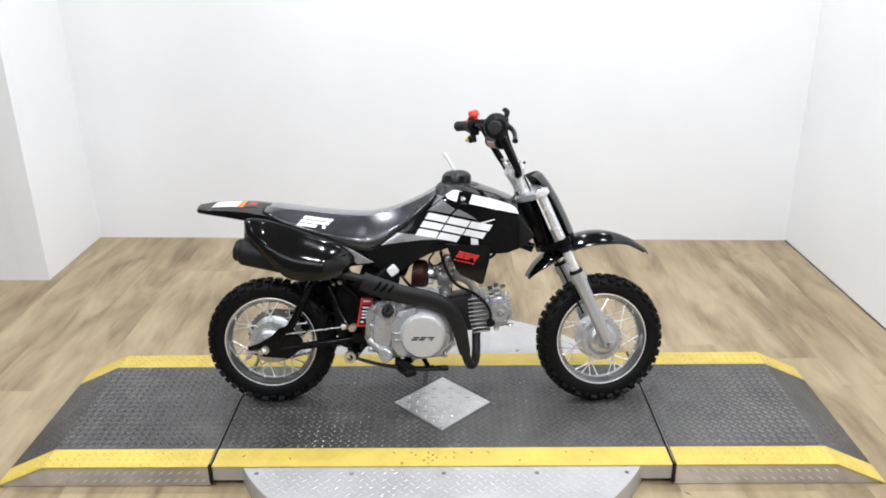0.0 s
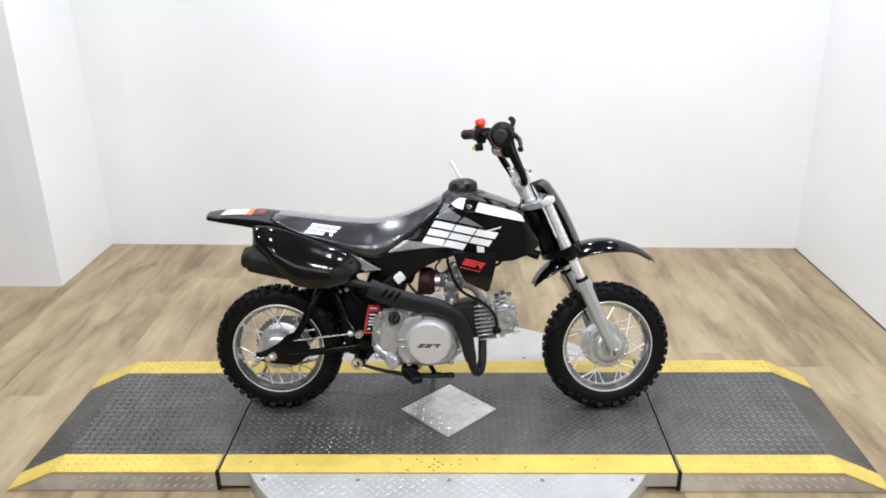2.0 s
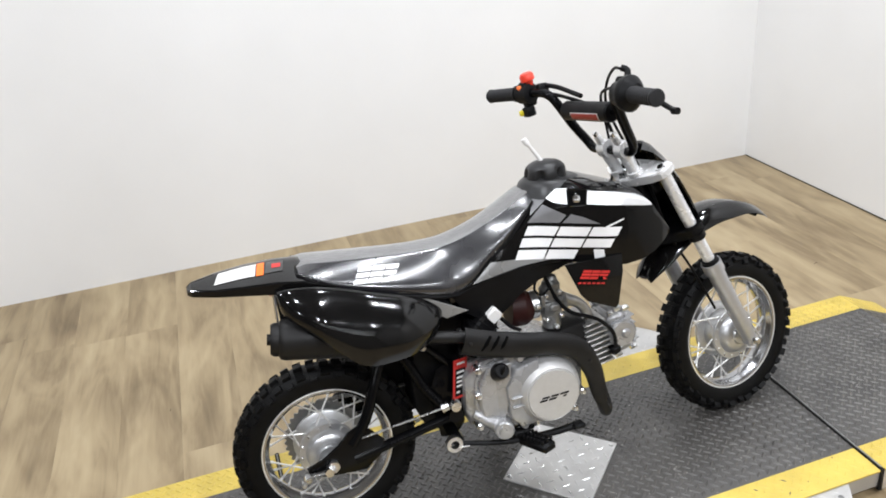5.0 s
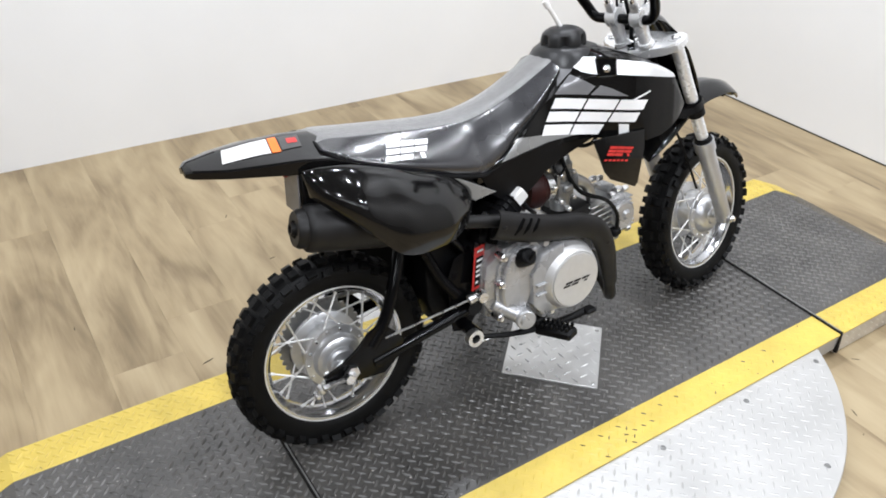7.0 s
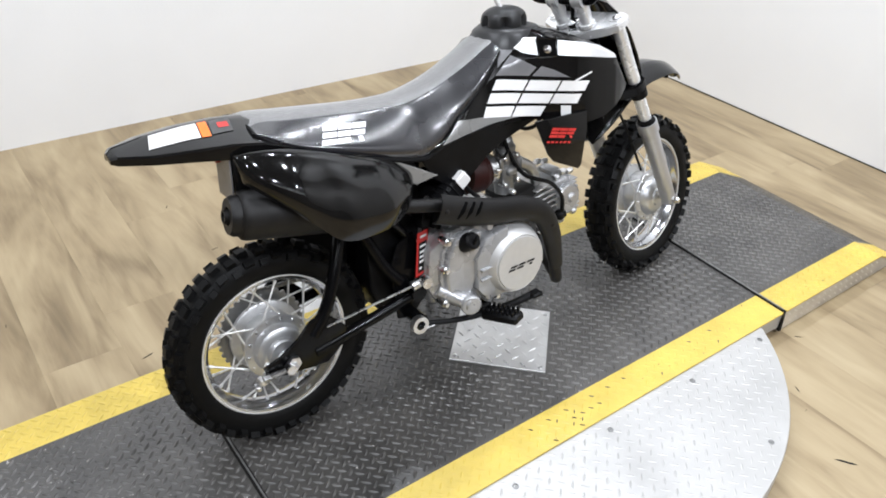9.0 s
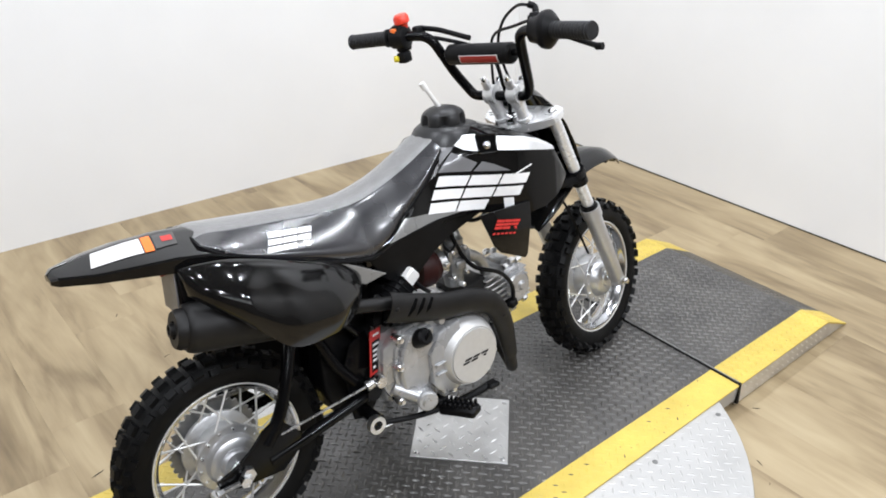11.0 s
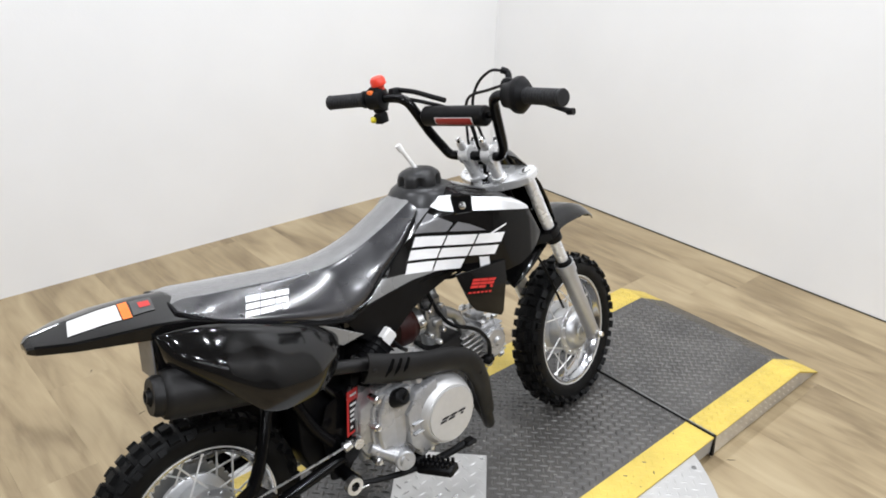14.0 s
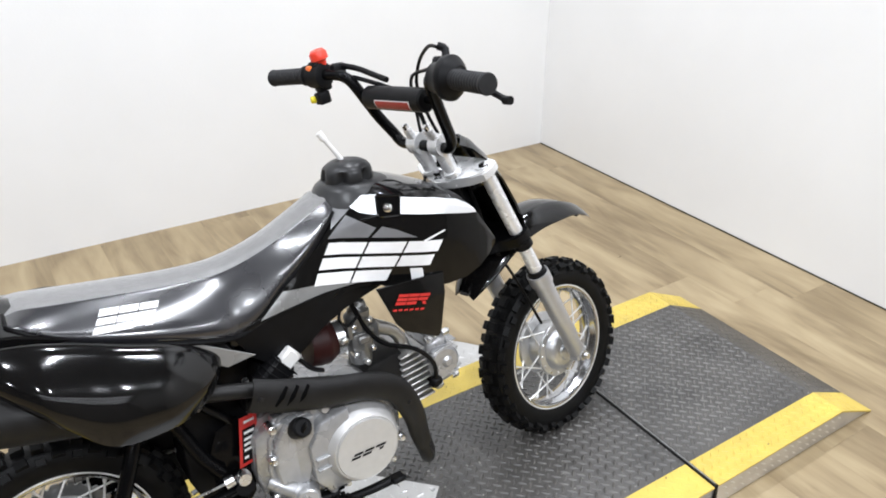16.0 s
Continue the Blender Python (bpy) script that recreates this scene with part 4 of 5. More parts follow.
for i, p in enumerate(centre):
    d = (centre[min(i + 1, len(centre) - 1)] - centre[max(i - 1, 0)]).normalized()
    up = d.cross(Vector((0, -1, 0))).normalized()
    wd = float(np.interp(i / (len(centre) - 1), [0, 0.1, 0.4, 0.85, 1], [0.016, 0.019, 0.025, 0.030, 0.030]))
    ring = []
    for k in range(13):
        a = math.pi * k / 12
        ring.append(p + up * math.cos(a) * wd + Vector((0, -1, 0)) * (math.sin(a) * wd * 0.55))
    for k in range(12, -1, -1):
        a = math.pi * k / 12
        ring.append(p + up * math.cos(a) * (wd - 0.002) + Vector((0, -1, 0)) * (math.sin(a) * (wd * 0.55) - 0.002))
    rings.append(ring)
loft(bm, rings)
shield = bpart("heat_shield", bm, MATTE_BLACK, "matte black pressed heat shield with slots")
bm = bm_new()
# Slots are not cut: deep black bars paint the shade inside them.
for k in range(3):
    p = Vector((-0.187 + k * 0.0185, -0.1572, 0.4195 - k * 0.0055))
    bm = bm_new()
    tube(bm, [p + Vector((-0.0125, 0.003, -0.0135)), p, p + Vector((0.0125, 0.0042, 0.0135))], [0.003, 0.0046, 0.003], 8)
    bpart("shield_slot", bm, DEEP_BLACK, "slanted black bar painting the shade inside a vent slot", parent=shield)
bm = bm_new()
for p in ((-0.222, -0.155, 0.427), (0.045, -0.158, 0.315)):
    lathe(bm, [(0.002, 0.005), (-0.002, 0.0045), (-0.003, 0.002)], p, (0, 1, 0), 10)
bpart("shield_bolt", bm, MATTE_BLACK, parent=shield)
MUF_A, MUF_B = Vector((-0.602, -0.100, 0.520)), Vector((-0.36, -0.122, 0.473))
md = (MUF_B - MUF_A).normalized()
bm = bm_new()
lathe(bm, [(0.0, 0.036), (0.004, 0.0405), (0.012, 0.0425), (0.20, 0.0425), (0.235, 0.032), (0.26, 0.016)], MUF_A, md, 36)
muffler = bpart("muffler", bm, MATTE_BLACK, "matte black round exhaust silencer")
bm = bm_new()
lathe(bm, [(0.006, 0.034), (-0.010, 0.034), (-0.017, 0.030), (-0.017, 0.016), (-0.008, 0.014), (-0.008, 0.001)], MUF_A, md, 32)
lathe(bm, [(-0.024, 0.0085), (-0.024, 0.0115), (-0.006, 0.0115), (-0.006, 0.0085)], MUF_A, md, 20, closed=True)
bpart("end_cap", bm, MATTE_BLACK, "stepped end cap with small outlet", parent=muffler)

bm = bm_new()
prism(bm, [(-0.50, 0.575), (-0.36, 0.55), (-0.25, 0.525), (-0.215, 0.47), (-0.29, 0.462), (-0.40, 0.49)], -0.085, 0.085, 0.006, 2)
bpart("inner_fender", bm, BLACK_PLASTIC, "black inner fender over the rear tyre")
bm = bm_new()
rbox(bm, (0.003, 0.062, 0.082), pose(-0.594, -0.052, 0.576, 0, 4, 0), 0.0012)
rbox(bm, (0.034, 0.006, 0.040), pose(-0.577, -0.030, 0.588), 0.0012)
bracket = bpart("plate_bracket", bm, GREY_PANEL, "dark grey plate bracket under the tail")
bm = bm_new()
rbox(bm, (0.060, 0.056, 0.070), pose(-0.560, -0.060, 0.578), 0.004)
bpart("lamp_box", bm, BLACK_PLASTIC, "black box behind the plate bracket", parent=bracket)
bm = bm_new()
lathe(bm, [(-0.004, 0.009), (0.003, 0.009), (0.005, 0.006)], (-0.597, -0.036, 0.602), (-1, 0, 0), 12)
bpart("tail_reflector", bm, DARK_RED, "small dark red reflector", parent=bracket)

bm = bm_new()
rbox(bm, (0.075, 0.06, 0.10), pose(-0.225, 0.01, 0.405, 0, 22, 0), 0.008, 2)
rbox(bm, (0.07, 0.10, 0.05), pose(-0.165, -0.02, 0.412, 0, 12, 0), 0.006, 2)
rbox(bm, (0.085, 0.13, 0.022), pose(-0.185, -0.005, 0.368, 0, 6, 0), 0.005, 2)
bpart("battery_case", bm, BLACK_PLASTIC, "black battery case behind the engine")
bm = bm_new()
prism(bm, [(-0.326, 0.395), (-0.25, 0.405), (-0.215, 0.37), (-0.222, 0.20), (-0.262, 0.172), (-0.318, 0.190), (-0.340, 0.25), (-0.338, 0.32)], -0.040, 0.058, 0.006, 2)
bpart("splash_guard", bm, BLACK_PLASTIC, "black splash guard before the rear tyre")
for p, q in (((-0.31, -0.085, 0.415), 0.008), ((-0.335, -0.05, 0.40), 0.006), ((-0.225, -0.095, 0.435), 0.006)):
    bm = bm_new()
    lathe(bm, [(-0.006, q), (0.004, q), (0.007, q * 0.6)], p, (0, -1, 0), 6)
    bpart("frame_bolt", bm, STEEL)

bm = bm_new()
prism(bm, [(-0.51, 0.355), (-0.47, 0.382), (-0.41, 0.388), (-0.35, 0.366), (-0.22, 0.322), (-0.20, 0.272), (-0.288, 0.268), (-0.292, 0.200), (-0.365, 0.196), (-0.40, 0.282), (-0.48, 0.318)], 0.050, 0.066, 0.005, 2)
bpart("chain_guard", bm, BLACK_PLASTIC, "black chain guard")

# foot pegs, brake pedal, stand
bm = bm_new()
rod(bm, (-0.10, -0.10, 0.165), (-0.10, 0.10, 0.165), 0.010)
for s in (-1, 1):
    rbox(bm, (0.055, 0.03, 0.02), pose(-0.115, s * 0.105, 0.172), 0.004)
bpart("peg_mount", bm, BLACK_PAINT, "black footpeg crossbar")
for s in (-1, 1):
    peg = pose(-0.105, s * 0.165, 0.163, 6 * s, 0, s * -22)
    bm = bm_new()
    rbox(bm, (0.038, 0.088, 0.022), peg @ pose(0, 0, -0.006), 0.006)
    for k in range(7):
        for dx in (-0.0135, 0, 0.0135):
            rbox(bm, (0.007, 0.006, 0.009), peg @ pose(dx, -0.034 + k * 0.0115, 0.009), 0.0012)
    lathe(bm, [(-0.018, 0.015), (0.018, 0.015)], (-0.125, s * 0.120, 0.164), (1, 0, 0), 12)
    bpart("footpeg", bm, BLACK_PLASTIC, "black toothed rubber footpeg")
bm = bm_new()
tube(bm, [(-0.282, -0.115, 0.186), (-0.22, -0.125, 0.170), (-0.15, -0.132, 0.158), (-0.06, -0.137, 0.152), (0.0, -0.14, 0.155)], [0.0055, 0.006, 0.008, 0.009], 10, 4, squash=0.7)
rbox(bm, (0.030, 0.026, 0.012), pose(0.008, -0.143, 0.156), 0.004)
bpart("brake_pedal", bm, BLACK_PLASTIC, "black steel brake pedal")
bm = bm_new()
tube(bm, [(-0.10, 0.10, 0.162), (-0.075, 0.145, 0.10), (-0.05, 0.19, 0.032)], 0.0085, 10, 4)
rbox(bm, (0.04, 0.03, 0.008), pose(-0.05, 0.193, 0.0305, 8, 0, 0), 0.003)
bpart("side_stand", bm, BLACK_PAINT, "black steel side stand folded out")


# ---- bodywork ----
def body_ring(x, zt, zs, ys, zm, ym, zb, yb, n=5):
    """One cross-section, from the right foot over the top to the left foot and back inside."""
    zc, yc = zs - (zs - zm) * 0.36, ys + (ym - ys) * 0.8
    right = curve_points([(x, -yb, zb), (x, -ym, zm), (x, -yc, zc)], n) + curve_points([(x, -ys, zs), (x, -ys * 0.6, zs + (zt - zs) * 0.7), (x, 0, zt)], n)
    left = [Vector((q.x, -q.y, q.z)) for q in right[-2::-1]]
    return right + left


TANK = [  # x, top, shoulder z and y, widest z and y, foot z and y
    (-0.235, 0.535, 0.530, 0.055, 0.518, 0.088, 0.500, 0.088),
    (-0.17, 0.556, 0.550, 0.055, 0.535, 0.090, 0.508, 0.090),
    (-0.11, 0.600, 0.592, 0.052, 0.562, 0.084, 0.522, 0.090),
    (-0.06, 0.645, 0.636, 0.050, 0.590, 0.076, 0.532, 0.090),
    (-0.015, 0.690, 0.672, 0.052, 0.600, 0.082, 0.538, 0.094),
    (0.03, 0.712, 0.692, 0.068, 0.610, 0.100, 0.538, 0.102),
    (0.075, 0.714, 0.694, 0.092, 0.612, 0.118, 0.530, 0.118),
    (0.12, 0.704, 0.686, 0.112, 0.605, 0.134, 0.518, 0.134),
    (0.16, 0.690, 0.672, 0.128, 0.598, 0.141, 0.513, 0.142),
    (0.20, 0.674, 0.656, 0.136, 0.590, 0.143, 0.516, 0.144),
    (0.232, 0.660, 0.640, 0.137, 0.588, 0.142, 0.528, 0.143),
    (0.256, 0.622, 0.602, 0.134, 0.578, 0.138, 0.542, 0.138),
    (0.278, 0.578, 0.570, 0.129, 0.566, 0.131, 0.558, 0.129),
]
dense = []
for a, b in zip(TANK, TANK[1:]):
    for k in range(3):
        dense.append(tuple(p + (q - p) * k / 3 for p, q in zip(a, b)))
dense.append(TANK[-1])
tank_bm = bm_new()
loft(tank_bm, [body_ring(*row) for row in dense])
from mathutils.bvhtree import BVHTree
tank_bvh = BVHTree.FromBMesh(tank_bm)
bpart("tank_cover", tank_bm, BLACK_GLOSS, "glossy black plastic fuel tank cover", smooth=32)

for s in (-1, 1):
    bm = bm_new()
    outline = [(0.018, 0.542), (0.150, 0.540), (0.148, 0.50), (0.130, 0.428), (0.122, 0.421), (0.060, 0.450), (0.046, 0.468)]
    prism(bm, outline, -0.003, 0.003, 0.0015, 2)
    for v in bm.verts:
        v.co.y = s * (0.132 + 0.010 * (v.co.x - 0.02) / 0.13 + (0.54 - v.co.z) * 0.08) + v.co.y
    ob = bpart("shroud", bm, BLACK_GLOSS, "glossy black pointed side shroud")
    if s < 0:
        red_bm = bm_new()
        red_bm.from_mesh(ob.data)
        shroud_bvh = BVHTree.FromBMesh(red_bm)
        red_bm.free()

    bm = bm_new()
    wing = [(-0.228, 0.512), (-0.16, 0.532), (-0.06, 0.546), (0.045, 0.552), (0.060, 0.530), (0.020, 0.520), (-0.03, 0.506), (-0.075, 0.484), (-0.110, 0.455), (-0.140, 0.438), (-0.172, 0.446), (-0.205, 0.472)]
    prism(bm, wing, s * 0.088 - 0.003, s * 0.088 + 0.003, 0.0015, 2)
    bpart("frame_cover", bm, BLACK_PLASTIC, "black plastic wing of the tank cover below the seat")


def decal(name, quads, bvh, material, label, parent=None, lift=0.0014, cells=(10, 3), origin=-1.0, front=False):
    """Thin foil shapes, given by corners in x and z, laid on a surface from the right side."""
    bm = bm_new()
    for q in quads:
        a, b, c, d = [Vector(p) for p in q]
        nu, nv = cells
        grid = []
        for i in range(nu + 1):
            row = []
            for j in range(nv + 1):
                u, v = i / nu, j / nv
                p = (a * (1 - u) + b * u) * (1 - v) + (d * (1 - u) + c * u) * v
                loc_, nor_, _, _ = bvh.ray_cast(Vector((p.x, origin, p.y)), Vector((0, 1, 0)))
                row.append(None if loc_ is None else bm.verts.new(loc_ + Vector((0, -lift, 0)) + (nor_ * lift * 0.5 if nor_.y < 0 else -nor_ * lift * 0.5)))
            grid.append(row)
        for i in range(nu):
            for j in range(nv):
                f = [grid[i][j], grid[i + 1][j], grid[i + 1][j + 1], grid[i][j + 1]]
                if all(f):
                    bm.faces.new(f)
    me_ob = part(name, bm, material, parent or bike, label, STEER if front else None, 60)
    return me_ob


def mark(x0, z0, x1, z1, height, slant=0.62):
    """Plain slanted bars in three rows that fill the place of a maker's mark."""
    def at(u, r):
        return (x0 + (x1 - x0) * u - r * height * slant, z0 + (z1 - z0) * u - r * height)

    rows = ((0.0, 0.285, (0.0, 0.338, 0.670, 1.0)), (0.365, 0.635, (0.0, 0.338, 0.670, 0.985)), (0.715, 1.0, (0.0, 0.338, 0.665)))
    out = [(at(a, r0), at(b - 0.018, r0), at(b - 0.018, r1), at(a, r1)) for r0, r1, cuts in rows for a, b in zip(cuts, cuts[1:])]
    return out + [(at(0.80, 0.70), at(0.91, 0.70), at(0.98, 1.0), at(0.87, 1.0))]


for q in mark(-0.034, 0.628, 0.160, 0.600, 0.067):
    decal("white_bar", [q], tank_bvh, WHITE_VINYL, "white slanted bar of the tank decal", lift=0.0026)
for q in mark(0.058, 0.523, 0.119, 0.509, 0.018):
    decal("red_bar", [q], shroud_bvh, RED_VINYL, "small red slanted bar on the shroud", cells=(4, 1))
tagged(decal("red_line", [((0.042 + k * 0.0105, 0.4985 - k * 0.0023), (0.0495 + k * 0.0105, 0.4970 - k * 0.0023), (0.048 + k * 0.0105, 0.4935 - k * 0.0023), (0.0405 + k * 0.0105, 0.495 - k * 0.0023)) for k in range(6)], shroud_bvh, RED_VINYL, "row of tiny red bars", cells=(1, 1)), kind="stuff")
decal("silver_sweep", [((-0.130, 0.568), (-0.06, 0.561), (-0.06, 0.546), (-0.180, 0.532)), ((-0.06, 0.562), (0.038, 0.554), (0.034, 0.550), (-0.06, 0.546))], tank_bvh, SILVER_VINYL, "silver sweep stripe below the maker's mark", cells=(12, 4))
decal("silver_band", [((0.098, 0.687), (0.155, 0.676), (0.155, 0.649), (0.088, 0.661)), ((0.155, 0.676), (0.208, 0.659), (0.212, 0.637), (0.155, 0.649)), ((0.208, 0.659), (0.226, 0.648), (0.233, 0.633), (0.212, 0.637))], tank_bvh, BAND_SILVER, "pale silver band along the tank shoulder", cells=(20, 8), lift=0.0032)
decal("silver_patch", [((0.016, 0.680), (0.040, 0.696), (0.064, 0.695), (0.055, 0.664)), ((0.016, 0.680), (0.055, 0.664), (0.040, 0.667), (0.026, 0.671))], tank_bvh, BAND_SILVER, "pale silver patch behind the tank bolt", cells=(10, 8), lift=0.0026)
decal("silver_flash", [((0.122, 0.6065), (0.163, 0.6185), (0.163, 0.6155), (0.122, 0.6025))], tank_bvh, WHITE_VINYL, "thin pale flash on the tank side", cells=(6, 1))
decal("grey_panel", [((-0.034, 0.635), (0.006, 0.668), (0.046, 0.642), (0.031, 0.627)), ((-0.024, 0.648), (-0.004, 0.688), (0.034, 0.693), (0.006, 0.670))], tank_bvh, GREY_PANEL, "dark grey panel at the tank's rear shoulder", cells=(8, 6))
decal("grey_wedge", [((0.036, 0.626), (0.056, 0.643), (0.078, 0.634), (0.112, 0.614))], tank_bvh, GREY_PANEL, "dark grey wedge above the maker's mark", cells=(6, 4))
# recess with a bolt at the tank shoulder, its shade painted as black foil
RECESS = ((0.062, 0.692), (0.099, 0.688), (0.086, 0.660), (0.053, 0.661))
recess = decal("tank_recess", [RECESS], tank_bvh, DEEP_BLACK, "squarish black foil painting the shade of the tank's bolt recess", lift=0.0036, cells=(8, 8))
bm = bm_new()
loop_ = []
for (ax_, az_), (bx_, bz_) in zip(RECESS, RECESS[1:] + RECESS[:1]):
    for k in range(6):
        hit_ = tank_bvh.ray_cast(Vector((ax_ + (bx_ - ax_) * k / 6, -1, az_ + (bz_ - az_) * k / 6)), Vector((0, 1, 0)))[0]
        if hit_:
            loop_.append(hit_)
tube(bm, loop_ + loop_[:1], 0.0036, 6)
bpart("recess_rim", bm, BLACK_GLOSS, "glossy rim of the bolt recess", parent=recess)
bm = bm_new()
lathe(bm, [(0.006, 0.0085), (-0.003, 0.008), (-0.006, 0.004), (-0.006, 0.001)], (0.071, -0.107, 0.673), (0.28, 0.86, -0.42), 14)
bpart("tank_bolt", bm, CHROME, "chrome dome bolt", parent=recess)

# fuel cap and breather
bm = bm_new()
rings = []
for h_, r_, dip in ((-0.014, 0.054, 0), (-0.004, 0.053, 0), (0.0, 0.046, 0), (0.002, 0.046, 0.16), (0.006, 0.0475, 0.26), (0.015, 0.047, 0.27), (0.022, 0.0455, 0.20), (0.027, 0.0435, 0.06), (0.032, 0.0385, 0.0), (0.037, 0.030, 0.0), (0.040, 0.019, 0), (0.041, 0.001, 0)):
    ring = []
    for k in range(72):
        a = k * math.tau / 72
        r__ = r_ * (1 - dip * (0.5 + 0.5 * math.cos(6 * a + 0.6)) ** 4)
        ring.append((0.050 + r__ * math.cos(a) + 0.06 * h_, r__ * math.sin(a), 0.706 + h_))
    rings.append(ring)
loft(bm, rings)
neck = bm_new()
lathe(neck, [(-0.03, 0.085), (-0.006, 0.072), (0.004, 0.060), (0.007, 0.048), (0.0075, 0.001)], (0.062, 0, 0.704), (0.06, 0, 1), 40)
bpart("tank_neck", neck, CAP_BLACK, "dark grey raised neck round the fuel cap")
cap = bpart("fuel_cap", bm, CAP_BLACK, "black lobed plastic fuel cap")
bm = bm_new()
tube(bm, [(0.048, 0.004, 0.742), (0.034, 0.008, 0.766), (0.018, 0.013, 0.792)], [0.0052, 0.0045, 0.0045], 10, 3)
rod(bm, (0.021, 0.012, 0.786), (0.014, 0.015, 0.799), 0.0065)
bpart("breather_tube", bm, PLATE_WHITE, "clear whitish breather tube", parent=cap)

# seat
SEAT = [  # x, top, low edge, half width low, half width top
    (-0.537, 0.642, 0.636, 0.066, 0.038),
    (-0.515, 0.647, 0.622, 0.078, 0.039),
    (-0.47, 0.642, 0.595, 0.088, 0.041),
    (-0.40, 0.634, 0.569, 0.095, 0.041),
    (-0.31, 0.624, 0.541, 0.098, 0.041),
    (-0.25, 0.621, 0.524, 0.096, 0.041),
    (-0.215, 0.622, 0.518, 0.088, 0.041),
    (-0.175, 0.629, 0.530, 0.081, 0.039),
    (-0.125, 0.643, 0.571, 0.071, 0.037),
    (-0.075, 0.664, 0.613, 0.070, 0.037),
    (-0.03, 0.686, 0.656, 0.062, 0.035),
    (-0.012, 0.694, 0.678, 0.058, 0.034),
]


def seat_rows(step=4):
    out = []
    for k in range(len(SEAT[0])):
        out.append([q.y for q in curve_points([(r[0], r[k], 0) for r in SEAT], step)])
    return list(zip(*out))


rows = seat_rows()
side_bm, top_bm, edge = bm_new(), bm_new(), []
rings, tops = [], []
for x, zt, zl, wl, wt in rows:
    hgt = zt - zl
    prof = curve_points([(x, -wl, zl), (x, -wl - 0.004, zl + hgt * 0.25), (x, -wl + (wl - wt) * 0.45, zl + hgt * 0.65), (x, -wt, zt - hgt * 0.06)], 4)
    ring = prof + [Vector((x, -wt * 0.5, zt - hgt * 0.015)), Vector((x, 0, zt - 0.001)), Vector((x, wt * 0.5, zt - hgt * 0.015))] + [Vector((q.x, -q.y, q.z)) for q in prof[::-1]]
    rings.append(ring)
    edge.append((x, -wl - 0.001, zl - 0.001))
    tops.append([Vector((x, y, z)) for y, z in ((-wt * 1.1, zt - hgt * 0.13), (-wt * 0.97, zt - hgt * 0.055 + 0.0012), (-wt * 0.5, zt + 0.0002), (0, zt + 0.0025), (wt * 0.5, zt + 0.0002), (wt * 0.97, zt - hgt * 0.055 + 0.0012), (wt * 1.1, zt - hgt * 0.13))])
loft(side_bm, rings)
seat_bvh = BVHTree.FromBMesh(side_bm)
seat = bpart("seat", side_bm, VINYL_SIDE, "dark glossy vinyl saddle with a dished middle", smooth=60)
loft(top_bm, tops, closed=False)
bpart("seat_top", top_bm, VINYL_TOP, "grey grained vinyl top panel", parent=seat, smooth=60)
for s in (-1, 1):
    bm = bm_new()
    lip = [(-0.537, 0.0, 0.6440), (-0.537, -0.022, 0.6436), (-0.537, -0.045, 0.6415)]
    tube(bm, [(x, -s * y, z) for x, y, z in lip + edge], [0.0025, 0.0025, 0.003, 0.0036] + [0.0042] * (len(edge) - 1), 8)
    bpart("seat_base_edge", bm, BLACK_PLASTIC, "black edge below the seat cover", parent=seat)
for q in mark(-0.411, 0.620, -0.323, 0.607, 0.0235, 0.95):
    decal("seat_bar", [q], seat_bvh, WHITE_VINYL, "white slanted bar printed on the seat", parent=seat, cells=(4, 2))

# rear fender
TAIL = [  # x, top z, side edge z, low z, half width top, half width side
    (-0.757, 0.640, 0.633, 0.625, 0.006, 0.018),
    (-0.748, 0.647, 0.637, 0.624, 0.009, 0.032),
    (-0.70, 0.654, 0.636, 0.622, 0.013, 0.064),
    (-0.64, 0.657, 0.635, 0.616, 0.018, 0.081),
    (-0.58, 0.656, 0.631, 0.606, 0.018, 0.087),
    (-0.53, 0.650, 0.622, 0.596, 0.020, 0.090),
    (-0.48, 0.628, 0.604, 0.582, 0.024, 0.092),
    (-0.42, 0.604, 0.584, 0.566, 0.030, 0.092),
    (-0.36, 0.577, 0.562, 0.546, 0.036, 0.092),
]
bm = bm_new()
rings = []
for x, zt, zs, zl, wt, ws in TAIL:
    right = [(x, -ws + 0.006, zl), (x, -ws, zl + 0.002), (x, -ws, zs), (x, -ws + 0.004, zs + 0.003), (x, -wt, zt - 0.001), (x, -wt + 0.01, zt), (x, 0, zt + 0.001)]
    left = [(x, -y, z) for x_, y, z in right[-2::-1]]
    inner = [(x, ws - 0.012, zl + 0.003), (x, 0, (zl + zs) / 2), (x, -ws + 0.012, zl + 0.003)]
    rings.append(right + left + inner)
loft(bm, rings)
tail_bvh = BVHTree.FromBMesh(bm)
tail = bpart("rear_fender", bm, BLACK_GLOSS, "glossy black plastic rear fender tail", smooth=14)


